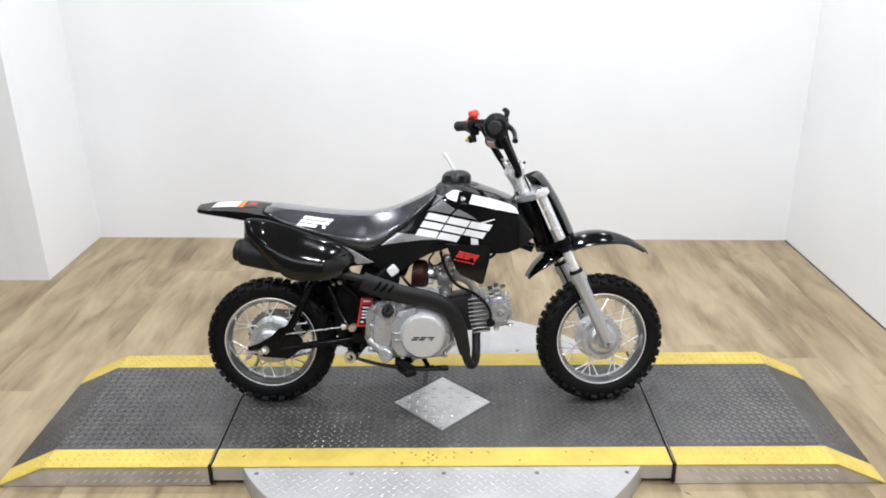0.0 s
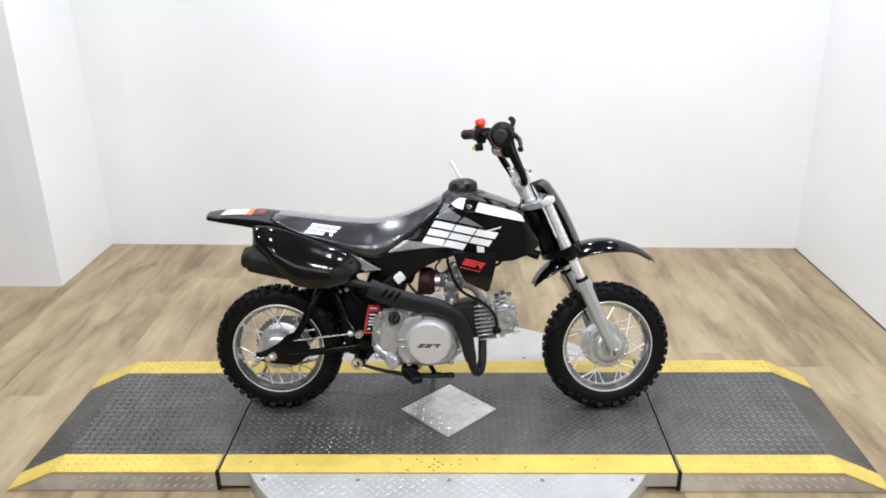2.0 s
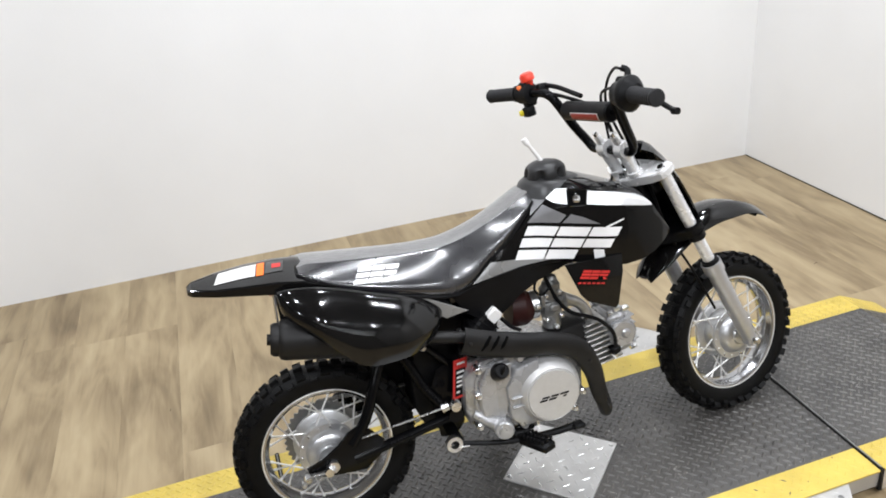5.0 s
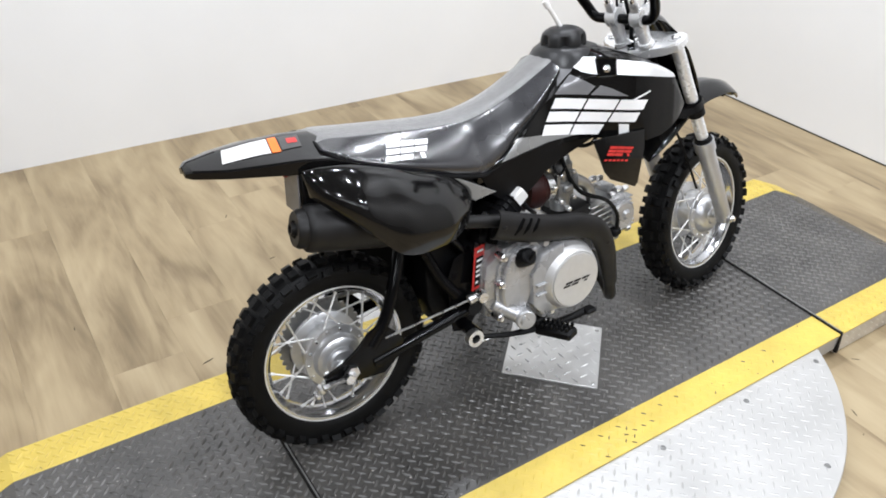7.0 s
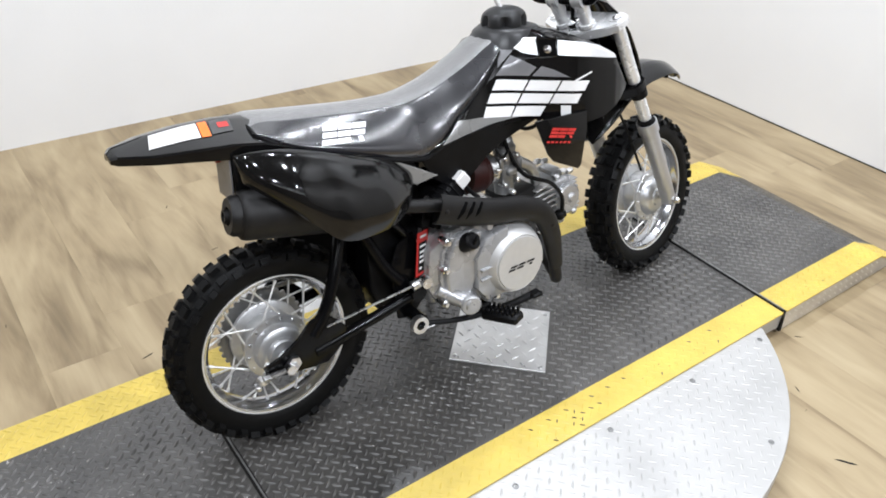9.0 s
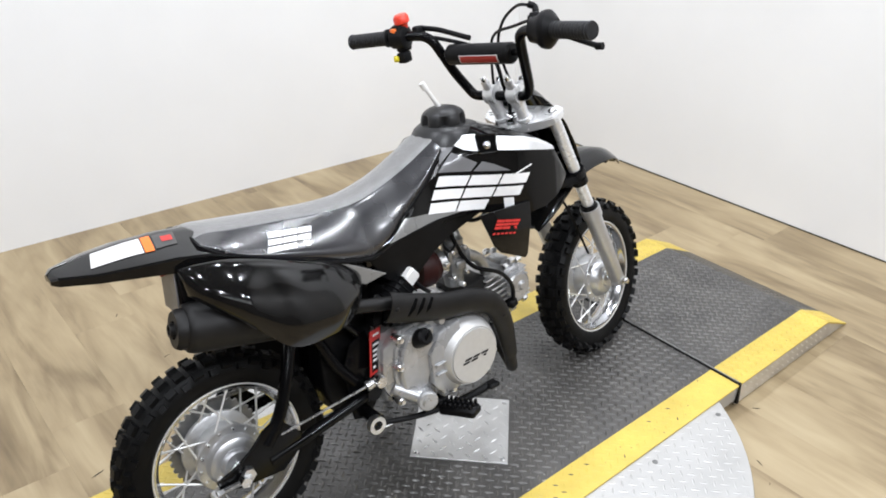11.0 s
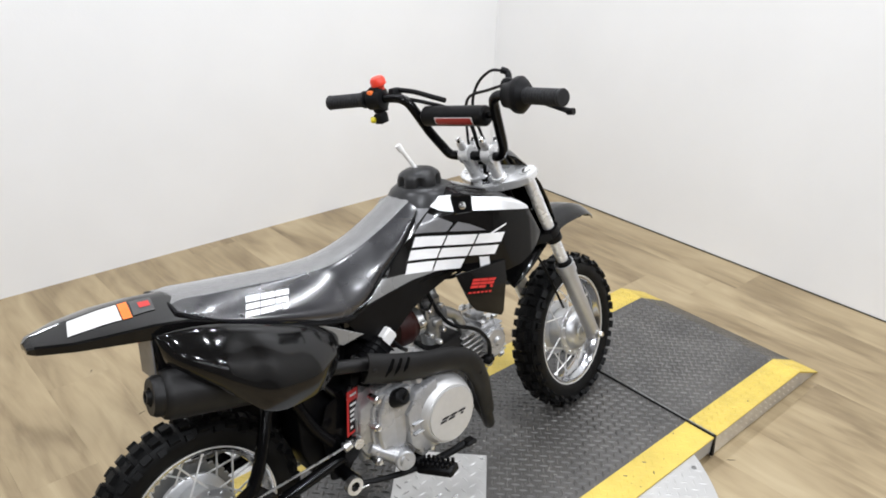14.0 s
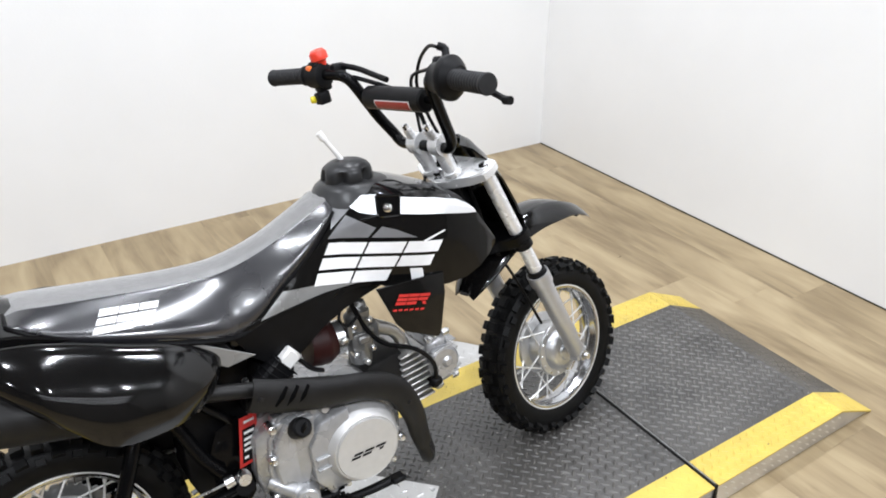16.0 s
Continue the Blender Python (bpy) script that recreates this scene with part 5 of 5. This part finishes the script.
def top_decal(name, quads, bvh, material, label, parent, cells=(6, 4)):
    bm = bm_new()
    for q in quads:
        a, b, c, d = [Vector(p) for p in q]
        grid = []
        for i in range(cells[0] + 1):
            row = []
            for j in range(cells[1] + 1):
                u, v = i / cells[0], j / cells[1]
                p = (a * (1 - u) + b * u) * (1 - v) + (d * (1 - u) + c * u) * v
                hit, nor, _, _ = bvh.ray_cast(Vector((p.x, p.y, 1.5)), Vector((0, 0, -1)))
                row.append(bm.verts.new(hit + Vector((0, 0, 0.0022 if name == "red_label" else 0.0013))) if hit else None)
            grid.append(row)
        for i in range(cells[0]):
            for j in range(cells[1]):
                f = [grid[i][j], grid[i + 1][j], grid[i + 1][j + 1], grid[i][j + 1]]
                if all(f):
                    bm.faces.new(f)
    return part(name, bm, material, parent, label, None, 60)


top_decal("white_label", [((-0.690, -0.007), (-0.612, -0.007), (-0.620, -0.052), (-0.702, -0.045))], tail_bvh, LABEL_PAPER, "white warning label on the fender", tail)
top_decal("orange_label", [((-0.610, -0.007), (-0.595, -0.007), (-0.603, -0.053), (-0.618, -0.052))], tail_bvh, ORANGE, "orange end of the warning label", tail, (2, 4))
top_decal("grey_label", [((-0.592, -0.010), (-0.556, -0.010), (-0.564, -0.048), (-0.600, -0.050))], tail_bvh, DARK_LABEL, "dark grey label beside the orange one", tail, (3, 4))
top_decal("red_label", [((-0.582, -0.022), (-0.564, -0.022), (-0.566, -0.036), (-0.584, -0.036))], tail_bvh, RED_VINYL, "small red sticker on the fender", tail, (2, 2))
# side panels


def panel_shell(s):
    """A bulging shell between an upper and a lower line, over the silencer."""
    upper = curve_points([(-0.590, 0, 0.618), (-0.560, 0, 0.621), (-0.51, 0, 0.615), (-0.45, 0, 0.596), (-0.38, 0, 0.569), (-0.31, 0, 0.541), (-0.258, 0, 0.502)], 5)
    lower = curve_points([(-0.586, 0, 0.574), (-0.548, 0, 0.542), (-0.500, 0, 0.497), (-0.452, 0, 0.452), (-0.385, 0, 0.441), (-0.312, 0, 0.447), (-0.262, 0, 0.476)], 5)
    if s > 0:
        lower = curve_points([(-0.572, 0, 0.462), (-0.545, 0, 0.446), (-0.505, 0, 0.430), (-0.45, 0, 0.418), (-0.385, 0, 0.411), (-0.315, 0, 0.426), (-0.262, 0, 0.462)], 5)
    if s > 0:
        for q in upper + lower:
            q.x = -0.262 + (q.x + 0.262) * 0.80
    bm = bm_new()
    rows_ = []
    for i, (a, b) in enumerate(zip(upper, lower)):
        f = i / (len(upper) - 1)
        base = float(np.interp(f, [0, 0.15, 0.6, 1], [0.088, 0.096, 0.102, 0.094]))
        out = float(np.interp(f, [0, 0.08, 0.3, 0.55, 0.75, 0.92, 1], [0.022, 0.046, 0.078, 0.082, 0.072, 0.036, 0.010]))
        row = []
        for k in range(11):
            v = k / 10
            p = a.lerp(b, v)
            swell = math.sin(math.pi * (0.05 + v * 0.59)) ** 0.85
            row.append(Vector((p.x, s * (base + out * swell), p.z)))
        row += [Vector((q.x, q.y - s * 0.003, q.z)) for q in row[::-1]]
        rows_.append(row)
    loft(bm, rows_)
    return bm


for s in (-1, 1):
    bm = panel_shell(s)
    bpart("side_panel", bm, BLACK_GLOSS, "glossy black bulging side panel", smooth=50)
    bm = bm_new()
    prism(bm, [(-0.335, 0.548), (-0.29, 0.532), (-0.200, 0.480), (-0.250, 0.474), (-0.30, 0.510)], s * 0.099 - 0.0015, s * 0.099 + 0.0015, 0.001, 1)
    bpart("silver_cover", bm, SILVER_VINYL, "silver wedge-shaped trim below the seat")

# ---- front end ----
def fk(along, ahead, y):
    """A place on the fork: metres up the leg from the axle, ahead of the leg, and across."""
    return AXF + STEM * along + FWD * ahead + Vector((0, y, 0))


for s in (-1, 1):
    bm = bm_new()
    tube(bm, [fk(-0.012, 0, s * 0.084), fk(0.012, 0, s * 0.084), fk(0.20, 0, s * 0.084), fk(0.222, 0, s * 0.084), fk(0.224, 0, s * 0.084), fk(0.252, 0, s * 0.084)], [0.012, 0.0185, 0.0205, 0.0205, 0.0245, 0.0245], 24)
    rbox(bm, (0.034, 0.026, 0.026), Matrix.Translation(AXF + Vector((0, s * 0.084, 0))), 0.006, 2)
    leg = bpart("fork_leg", bm, SILVER_PAINT, "silver painted fork slider", front=True)
    bm = bm_new()
    tube(bm, [fk(0.24, 0, s * 0.084), fk(0.535, 0, s * 0.080)], 0.0142, 24)
    bpart("fork_tube", bm, POLISHED, "bright fork tube", parent=leg)
    bm = bm_new()
    tube(bm, [fk(0.250, 0, s * 0.084), fk(0.262, 0, s * 0.084)], [0.022, 0.0185], 20)
    bpart("dust_seal", bm, BLACK_PLASTIC, parent=leg)
    bm = bm_new()
    tube(bm, [fk(0.328, 0, s * 0.084), fk(0.343, 0, s * 0.084)], [0.0205, 0.0205], 20)
    bpart("fork_ring", bm, BLACK_PLASTIC, parent=leg)
    bm = bm_new()
    tube(bm, [fk(0.531, 0, s * 0.084), fk(0.537, 0, s * 0.084)], [0.012, 0.010], 6)
    bpart("fork_cap", bm, CHROME, parent=leg)


def clamp_plate(along, thick, behind, material, name, label):
    bm = bm_new()
    outline = [(0.022, 0.062), (0.026, 0.085), (0.02, 0.098), (0.0, 0.103), (-0.02, 0.098), (-0.034, 0.075), (-behind, 0.036), (-behind - 0.01, 0.0)]
    pts_ = outline + [(a, -b) for a, b in outline[-2::-1]]
    lo_ = [bm.verts.new(fk(along - thick / 2, a, b)) for a, b in pts_]
    hi_ = [bm.verts.new(fk(along + thick / 2, a, b)) for a, b in pts_]
    fa, fb = bm.faces.new(lo_[::-1]), bm.faces.new(hi_)
    for i in range(len(pts_)):
        j = (i + 1) % len(pts_)
        bm.faces.new((lo_[i], lo_[j], hi_[j], hi_[i]))
    bmesh.ops.bevel(bm, geom=list(fa.edges) + list(fb.edges), offset=0.003, segments=2, affect="EDGES")
    return bpart(name, bm, material, label, front=True)


yoke = clamp_plate(0.522, 0.020, 0.050, POLISHED, "top_clamp", "cast aluminium upper fork clamp")
clamp_plate(0.355, 0.026, 0.06, BLACK_PAINT, "lower_clamp", "black lower fork clamp")
bm = bm_new()
for y, a in ((0, -0.036), (-0.03, -0.03), (0.03, -0.03)):
    r_ = 0.017 if y == 0 else 0.011
    lathe(bm, [(0.0, r_ + 0.003), (0.006, r_ + 0.003), (0.006, r_), (0.016, r_), (0.018, r_ * 0.7)], fk(0.531, a, y), STEM, 6 if y == 0 else 12)
bpart("clamp_nut", bm, CHROME, "chrome stem nut and washers", parent=yoke)
BAR = Vector((0.230, 0, 0.738))
for s in (-1, 1):
    bm = bm_new()
    base = fk(0.538, -0.034, s * 0.032)
    tube(bm, [base, base + STEM * 0.016, Vector((BAR.x + 0.002, s * 0.032, BAR.z - 0.014)), Vector((BAR.x, s * 0.032, BAR.z))], [0.0145, 0.0135, 0.016, 0.018], 16)
    rod(bm, Vector((BAR.x, s * 0.032 - 0.013, BAR.z)), Vector((BAR.x, s * 0.032 + 0.013, BAR.z)), 0.0215, seg=20)
    rbox(bm, (0.013, 0.020, 0.034), pose(BAR.x - 0.016, s * 0.032, BAR.z + 0.020, 0, -30, 0), 0.005, 2)
    rbox(bm, (0.013, 0.020, 0.030), pose(BAR.x + 0.017, s * 0.032, BAR.z + 0.012, 0, 22, 0), 0.005, 2)
    rod(bm, base - STEM * 0.002, base + STEM * 0.006, 0.018)
    riser = bpart("bar_riser", bm, POLISHED, "cast aluminium handlebar riser", front=True)
    for dx, dz, ax in ((-0.026, 0.037, (-0.5, 0, 0.87)), (0.024, 0.028, (0.37, 0, 0.93))):
        bm = bm_new()
        lathe(bm, [(-0.004, 0.0062), (0.005, 0.0062), (0.007, 0.004), (0.007, 0.001)], (BAR.x + dx, s * 0.032, BAR.z + dz), ax, 10)
        bpart("riser_bolt", bm, CHROME, "chrome clamp bolt", parent=riser)
bm = bm_new()
half_bar = [(BAR.x, 0, BAR.z), (BAR.x, 0.05, BAR.z), (BAR.x - 0.001, 0.074, BAR.z + 0.003), (BAR.x - 0.008, 0.088, BAR.z + 0.022), (0.198, 0.102, 0.800), (0.166, 0.118, 0.862), (0.156, 0.130, 0.878), (0.150, 0.150, 0.884), (0.133, 0.20, 0.886), (0.109, 0.318, 0.883)]
line = [(x, -y, z) for x, y, z in half_bar[::-1]] + half_bar[1:]
tube(bm, line, 0.011, 14, 3)
rod(bm, (0.178, -0.112, 0.839), (0.178, 0.112, 0.839), 0.007)
handlebar = bpart("handlebar", bm, BLACK_PAINT, "black steel handlebar with crossbar", front=True)
handlebar.matrix_basis = STEER @ pose(0.15, 0.010, 0.868, 1.3, 0, -1.0) @ pose(-0.15, 0, -0.872)
bm = bm_new()
lathe(bm, [(-0.088, 0.019), (-0.084, 0.0225), (0.084, 0.0225), (0.088, 0.019)], (0.178, 0, 0.838), (0, 1, 0), 28)
pad = bpart("bar_pad", bm, BLACK_PLASTIC, "black foam crossbar pad", parent=handlebar)
for nm, mt, lab, wy, wz, lift in (("pad_label_border", WHITE_VINYL, "pale border of the pad label", 0.053, 0.0185, 0.0232), ("pad_label", DARK_RED, "dark red label on the bar pad", 0.0508, 0.0155, 0.0238)):
    bm = bm_new()
    rings = []
    for k in range(7):
        a = math.pi + (k / 6 - 0.5) * wz / 0.0225 + 0.40
        rings.append([(0.178 + math.cos(a) * lift, -0.010 + y * wy, 0.838 + math.sin(a) * lift) for y in (-1, 1)])
    loft(bm, rings, closed=False)
    bpart(nm, bm, mt, lab, parent=pad)
for s in (-1, 1):
    a, b = Vector((0.1285, s * 0.222, 0.8852)), Vector((0.107, s * 0.326, 0.8825))
    d = (b - a).normalized()
    bm = bm_new()
    prof = [(0.0, 0.020), (0.006, 0.020), (0.008, 0.0165)]
    for k in range(11):
        prof += [(0.012 + k * 0.0082, 0.0165), (0.0135 + k * 0.0082, 0.0152), (0.0165 + k * 0.0082, 0.0152), (0.018 + k * 0.0082, 0.0165)]
    prof += [(0.104, 0.0175), (0.107, 0.016), (0.108, 0.001)]
    lathe(bm, prof, a, d, 28)
    bpart("grip", bm, GRIP, "black ribbed rubber grip", parent=handlebar)
# throttle housing, front brake lever and cables on the right
bm = bm_new()
lathe(bm, [(-0.026, 0.016), (-0.024, 0.024), (-0.010, 0.027), (0.0, 0.035), (0.006, 0.037), (0.014, 0.037), (0.020, 0.032), (0.030, 0.020)], (0.133, -0.20, 0.886), (0.2, -1, -0.04), 32)
rbox(bm, (0.03, 0.024, 0.024), pose(0.146, -0.178, 0.905, 0, 20, 0), 0.006, 2)
thr = bpart("throttle_housing", bm, BLACK_PLASTIC, "black round throttle housing", parent=handlebar)
bm = bm_new()
rbox(bm, (0.034, 0.018, 0.03), pose(0.162, -0.160, 0.897, 0, 15, 0), 0.006, 2)
tube(bm, [(0.170, -0.158, 0.905), (0.180, -0.150, 0.925), (0.172, -0.14, 0.932)], 0.007, 10, 3)
tube(bm, [(0.172, -0.165, 0.890), (0.184, -0.20, 0.874), (0.180, -0.245, 0.860), (0.172, -0.285, 0.850), (0.168, -0.300, 0.847)], [0.008, 0.007, 0.006, 0.0055, 0.007], 10, 4)
lathe(bm, [(-0.007, 0.007), (0.007, 0.007)], (0.168, -0.301, 0.847), (0, 1, 0), 12)
bpart("brake_lever", bm, BLACK_PLASTIC, "black front brake lever", parent=handlebar)
bm = bm_new()
tube(bm, [(0.168, -0.142, 0.931), (0.180, -0.105, 0.930), (0.196, -0.055, 0.902), (0.206, -0.028, 0.855), (0.232, -0.022, 0.79), (0.27, -0.035, 0.70), (0.30, -0.045, 0.62), (0.33, -0.05, 0.52), (0.38, -0.062, 0.42), (0.44, -0.065, 0.30)], 0.0032, 8, 5)
tube(bm, [(0.150, -0.165, 0.905), (0.175, -0.10, 0.892), (0.20, -0.02, 0.870), (0.235, 0.02, 0.79), (0.25, 0.03, 0.70), (0.22, 0.02, 0.63)], 0.0032, 8, 5)
tube(bm, [(0.150, 0.175, 0.885), (0.175, 0.10, 0.872), (0.205, 0.0, 0.835), (0.235, -0.008, 0.76), (0.255, -0.004, 0.70), (0.235, 0.0, 0.63)], 0.0045, 8, 5)
bpart("control_cable", bm, BLACK_PLASTIC, "black control cables looped before the bars", parent=handlebar)
# switch and left lever
bm = bm_new()
rbox(bm, (0.030, 0.026, 0.062), pose(0.138, 0.192, 0.884, 0, -8, 0), 0.006, 2)
rbox(bm, (0.026, 0.024, 0.024), pose(0.132, 0.185, 0.842, 0, -8, 0), 0.004, 2)
lathe(bm, [(-0.020, 0.018), (-0.017, 0.025), (0.017, 0.025), (0.020, 0.018)], (0.136, 0.194, 0.885), (-0.2, 1, 0), 24)
sw = bpart("switch_box", bm, BLACK_PLASTIC, "black kill-switch box", parent=handlebar)
bm = bm_new()
lathe(bm, [(-0.010, 0.010), (0.0, 0.012), (0.004, 0.018), (0.016, 0.0175), (0.022, 0.013), (0.024, 0.001)], (0.140, 0.186, 0.913), (-0.25, 0, 1), 24)
bpart("kill_button", bm, RED_PLASTIC, "red kill-switch button", parent=sw)
bm = bm_new()
rbox(bm, (0.012, 0.017, 0.036), pose(0.121, 0.196, 0.888, 0, -8, 0), 0.004, 2)
bpart("switch_slider", bm, ORANGE, "orange switch slider", parent=sw)
bm = bm_new()
rbox(bm, (0.014, 0.012, 0.014), pose(0.118, 0.196, 0.840), 0.003)
bpart("start_button", bm, YELLOW_TAG, "small yellow start button", parent=sw)
bm = bm_new()
rbox(bm, (0.030, 0.02, 0.026), pose(0.160, 0.158, 0.893), 0.006, 2)
tube(bm, [(0.168, 0.150, 0.899), (0.174, 0.11, 0.893), (0.178, 0.06, 0.880), (0.180, 0.028, 0.872)], 0.0058, 10, 4)
bpart("left_lever_perch", bm, BLACK_PLASTIC, "black perch and cable sleeve", parent=handlebar)

# number plate
bm = bm_new()
rings = []
for z_up, wd, bow in ((0.576, 0.042, 0.034), (0.562, 0.060, 0.043), (0.53, 0.078, 0.050), (0.48, 0.088, 0.056), (0.42, 0.090, 0.058), (0.37, 0.086, 0.058), (0.345, 0.072, 0.056), (0.338, 0.056, 0.055)):
    row = []
    for k in range(13):
        u = k / 12 * 2 - 1
        row.append(fk(z_up, bow + 0.004 - 0.034 * abs(u) ** 2.0, u * wd))
    row += [fk(z_up, bow + 0.001 - 0.034 * abs(u_) ** 2.0, u_ * (wd - 0.003)) for u_ in [k / 12 * 2 - 1 for k in range(12, -1, -1)]]
    rings.append(row)
loft(bm, rings)
bpart("number_plate", bm, BLACK_GLOSS, "glossy black narrow number plate", front=True, smooth=60)

# front fender
FEN = [  # x, crest z, edge z, half width
    (0.268, 0.414, 0.408, 0.028), (0.290, 0.448, 0.430, 0.044), (0.325, 0.482, 0.452, 0.052), (0.365, 0.512, 0.478, 0.056), (0.41, 0.536, 0.500, 0.058), (0.46, 0.549, 0.512, 0.060), (0.51, 0.551, 0.515, 0.062), (0.555, 0.542, 0.514, 0.060), (0.60, 0.523, 0.503, 0.050), (0.64, 0.497, 0.485, 0.034), (0.662, 0.478, 0.472, 0.020)]
cols = [[q.y for q in curve_points([(r[0], r[k], 0) for r in FEN], 3)] for k in range(4)]
bm = bm_new()
rings = []
for x, zc, ze, hw in zip(*cols):
    row = []
    for k in range(13):
        u = k / 12 * 2 - 1
        ridge = 0.004 * math.exp(-((abs(u) - 0.55) / 0.12) ** 2)
        row.append(Vector((x, u * hw, ze + (zc - ze) * (1 - abs(u) ** 2.6) + ridge)))
    row += [q - Vector((0, 0, 0.003)) for q in row[::-1]]
    rings.append(row)
loft(bm, rings)
bpart("front_fender", bm, BLACK_GLOSS, "glossy black plastic front fender with creases", front=True, smooth=45)
bm = bm_new()
rbox(bm, (0.05, 0.05, 0.02), Matrix.Translation(fk(0.335, -0.02, 0)) @ Matrix.Rotation(-RAKE, 4, "Y"), 0.004)
bpart("fender_mount", bm, BLACK_PAINT, front=True)

# paper tag hung from the frame
tag = tagged(new("hang_tag"), "red-bordered black paper tag hung on the dirt bike", "tag")
tag.matrix_basis = bike.matrix_basis @ pose(-0.236, -0.078, 0.0, 0, 0, 24) @ pose(0.236, 0.075, 0.0)
bm = bm_new()
prism(bm, [(-0.247, 0.364), (-0.208, 0.358), (-0.221, 0.268), (-0.265, 0.273)], -0.0755, -0.0743, 0.0003, 1)
card = part("card", bm, RED_VINYL, tag, "red card", smooth=0)


def tag_point(u, v, y):
    a, b, c, d = [Vector((x, 0, z)) for x, z in ((-0.247, 0.364), (-0.208, 0.358), (-0.221, 0.268), (-0.265, 0.273))]
    p = (a * (1 - u) + b * u) * (1 - v) + (d * (1 - u) + c * u) * v
    return (p.x, y, p.z)


bm = bm_new()
bm.faces.new([bm.verts.new(tag_point(u, v, -0.0761)) for u, v in ((0.14, 0.24), (0.86, 0.24), (0.86, 0.93), (0.14, 0.93))])
part("print_field", bm, BLACK_PLASTIC, tag, "black printed field", smooth=0)
bm = bm_new()
for v, u1 in ((0.08, 0.8), (0.30, 0.78), (0.43, 0.78), (0.54, 0.78), (0.65, 0.78), (0.80, 0.45)):
    bm.faces.new([bm.verts.new(tag_point(u, w, -0.0766)) for u, w in ((0.22, v), (u1, v), (u1, v + 0.055), (0.22, v + 0.055))])
part("print_line", bm, WHITE_VINYL, tag, "plain white bars of print", smooth=0)
bm = bm_new()
tube(bm, [(-0.228, -0.075, 0.360), (-0.224, -0.075, 0.385), (-0.215, -0.078, 0.41)], 0.0012, 6, 3)
part("string", bm, BLACK_PLASTIC, tag, "thin dark string")


# ---- floor planks ----
def scuff_line(x, y, length, turn):
    bm = bm_new()
    c_, s_ = math.cos(turn), math.sin(turn)
    pts_ = [(-0.5, 0), (-0.2, 0.06), (0.5, 0.02), (0.25, -0.07), (-0.3, -0.05)]
    bm.faces.new([bm.verts.new((x + (u * c_ - v * s_) * length, y + (u * s_ + v * c_) * length, 0.0006)) for u, v in pts_])
    return bm



floor_bm = bm_new()
rbox(floor_bm, (6.6, 6.8, 0.05), pose(-1.15, -1.4, -0.032))
floor = tagged(part("floor", floor_bm, DARK_GAP, smooth=0), "pale oak-look vinyl plank floor with dark streaks", "floor", kind="structure")
PW, PL = 0.178, 1.22
bm = bm_new()
rbox(bm, (PW - 0.0001, PL - 0.0001, 0.006), None, 0.00015)
plank = part("plank", bm, WOOD, floor, smooth=0)
rnd = random.Random(4)
first = True
for i in range(36):
    off = rnd.uniform(0, PL)
    for j in range(7):
        x, y = -4.3 + (i + 0.5) * PW, -5.2 + off + j * PL
        y0, y1 = max(y - PL / 2, -4.65), min(y + PL / 2, 1.80)
        if y1 - y0 < 0.03 or x > 2.05:
            continue
        m = pose(x, (y0 + y1) / 2, -0.003) @ Matrix.Diagonal((1, (y1 - y0) / PL, 1, 1))
        if first:
            plank.matrix_basis, first = m, False
        else:
            again(plank, floor, m)
for x, y, ln, turn in ((-0.70, 0.461, 0.035, 0.3), (0.42, -0.668, 0.05, 2.2), (0.527, -0.477, 0.024, 1.2), (0.484, -0.529, 0.010, 0.4), (0.70, -0.365, 0.026, 2.4), (-0.396, 0.794, 0.024, 0.2), (-0.202, 1.658, 0.014, 0.5), (-0.432, 1.078, 0.02, 1.0), (1.30, 0.62, 0.02, 0.2), (-0.95, 0.75, 0.016, 1.4), (0.75, 1.05, 0.016, 1.9)):
    part("scuff_mark", scuff_line(x, y, ln, turn), DARK_GAP, floor, "small dark scuff on the planks", smooth=0)
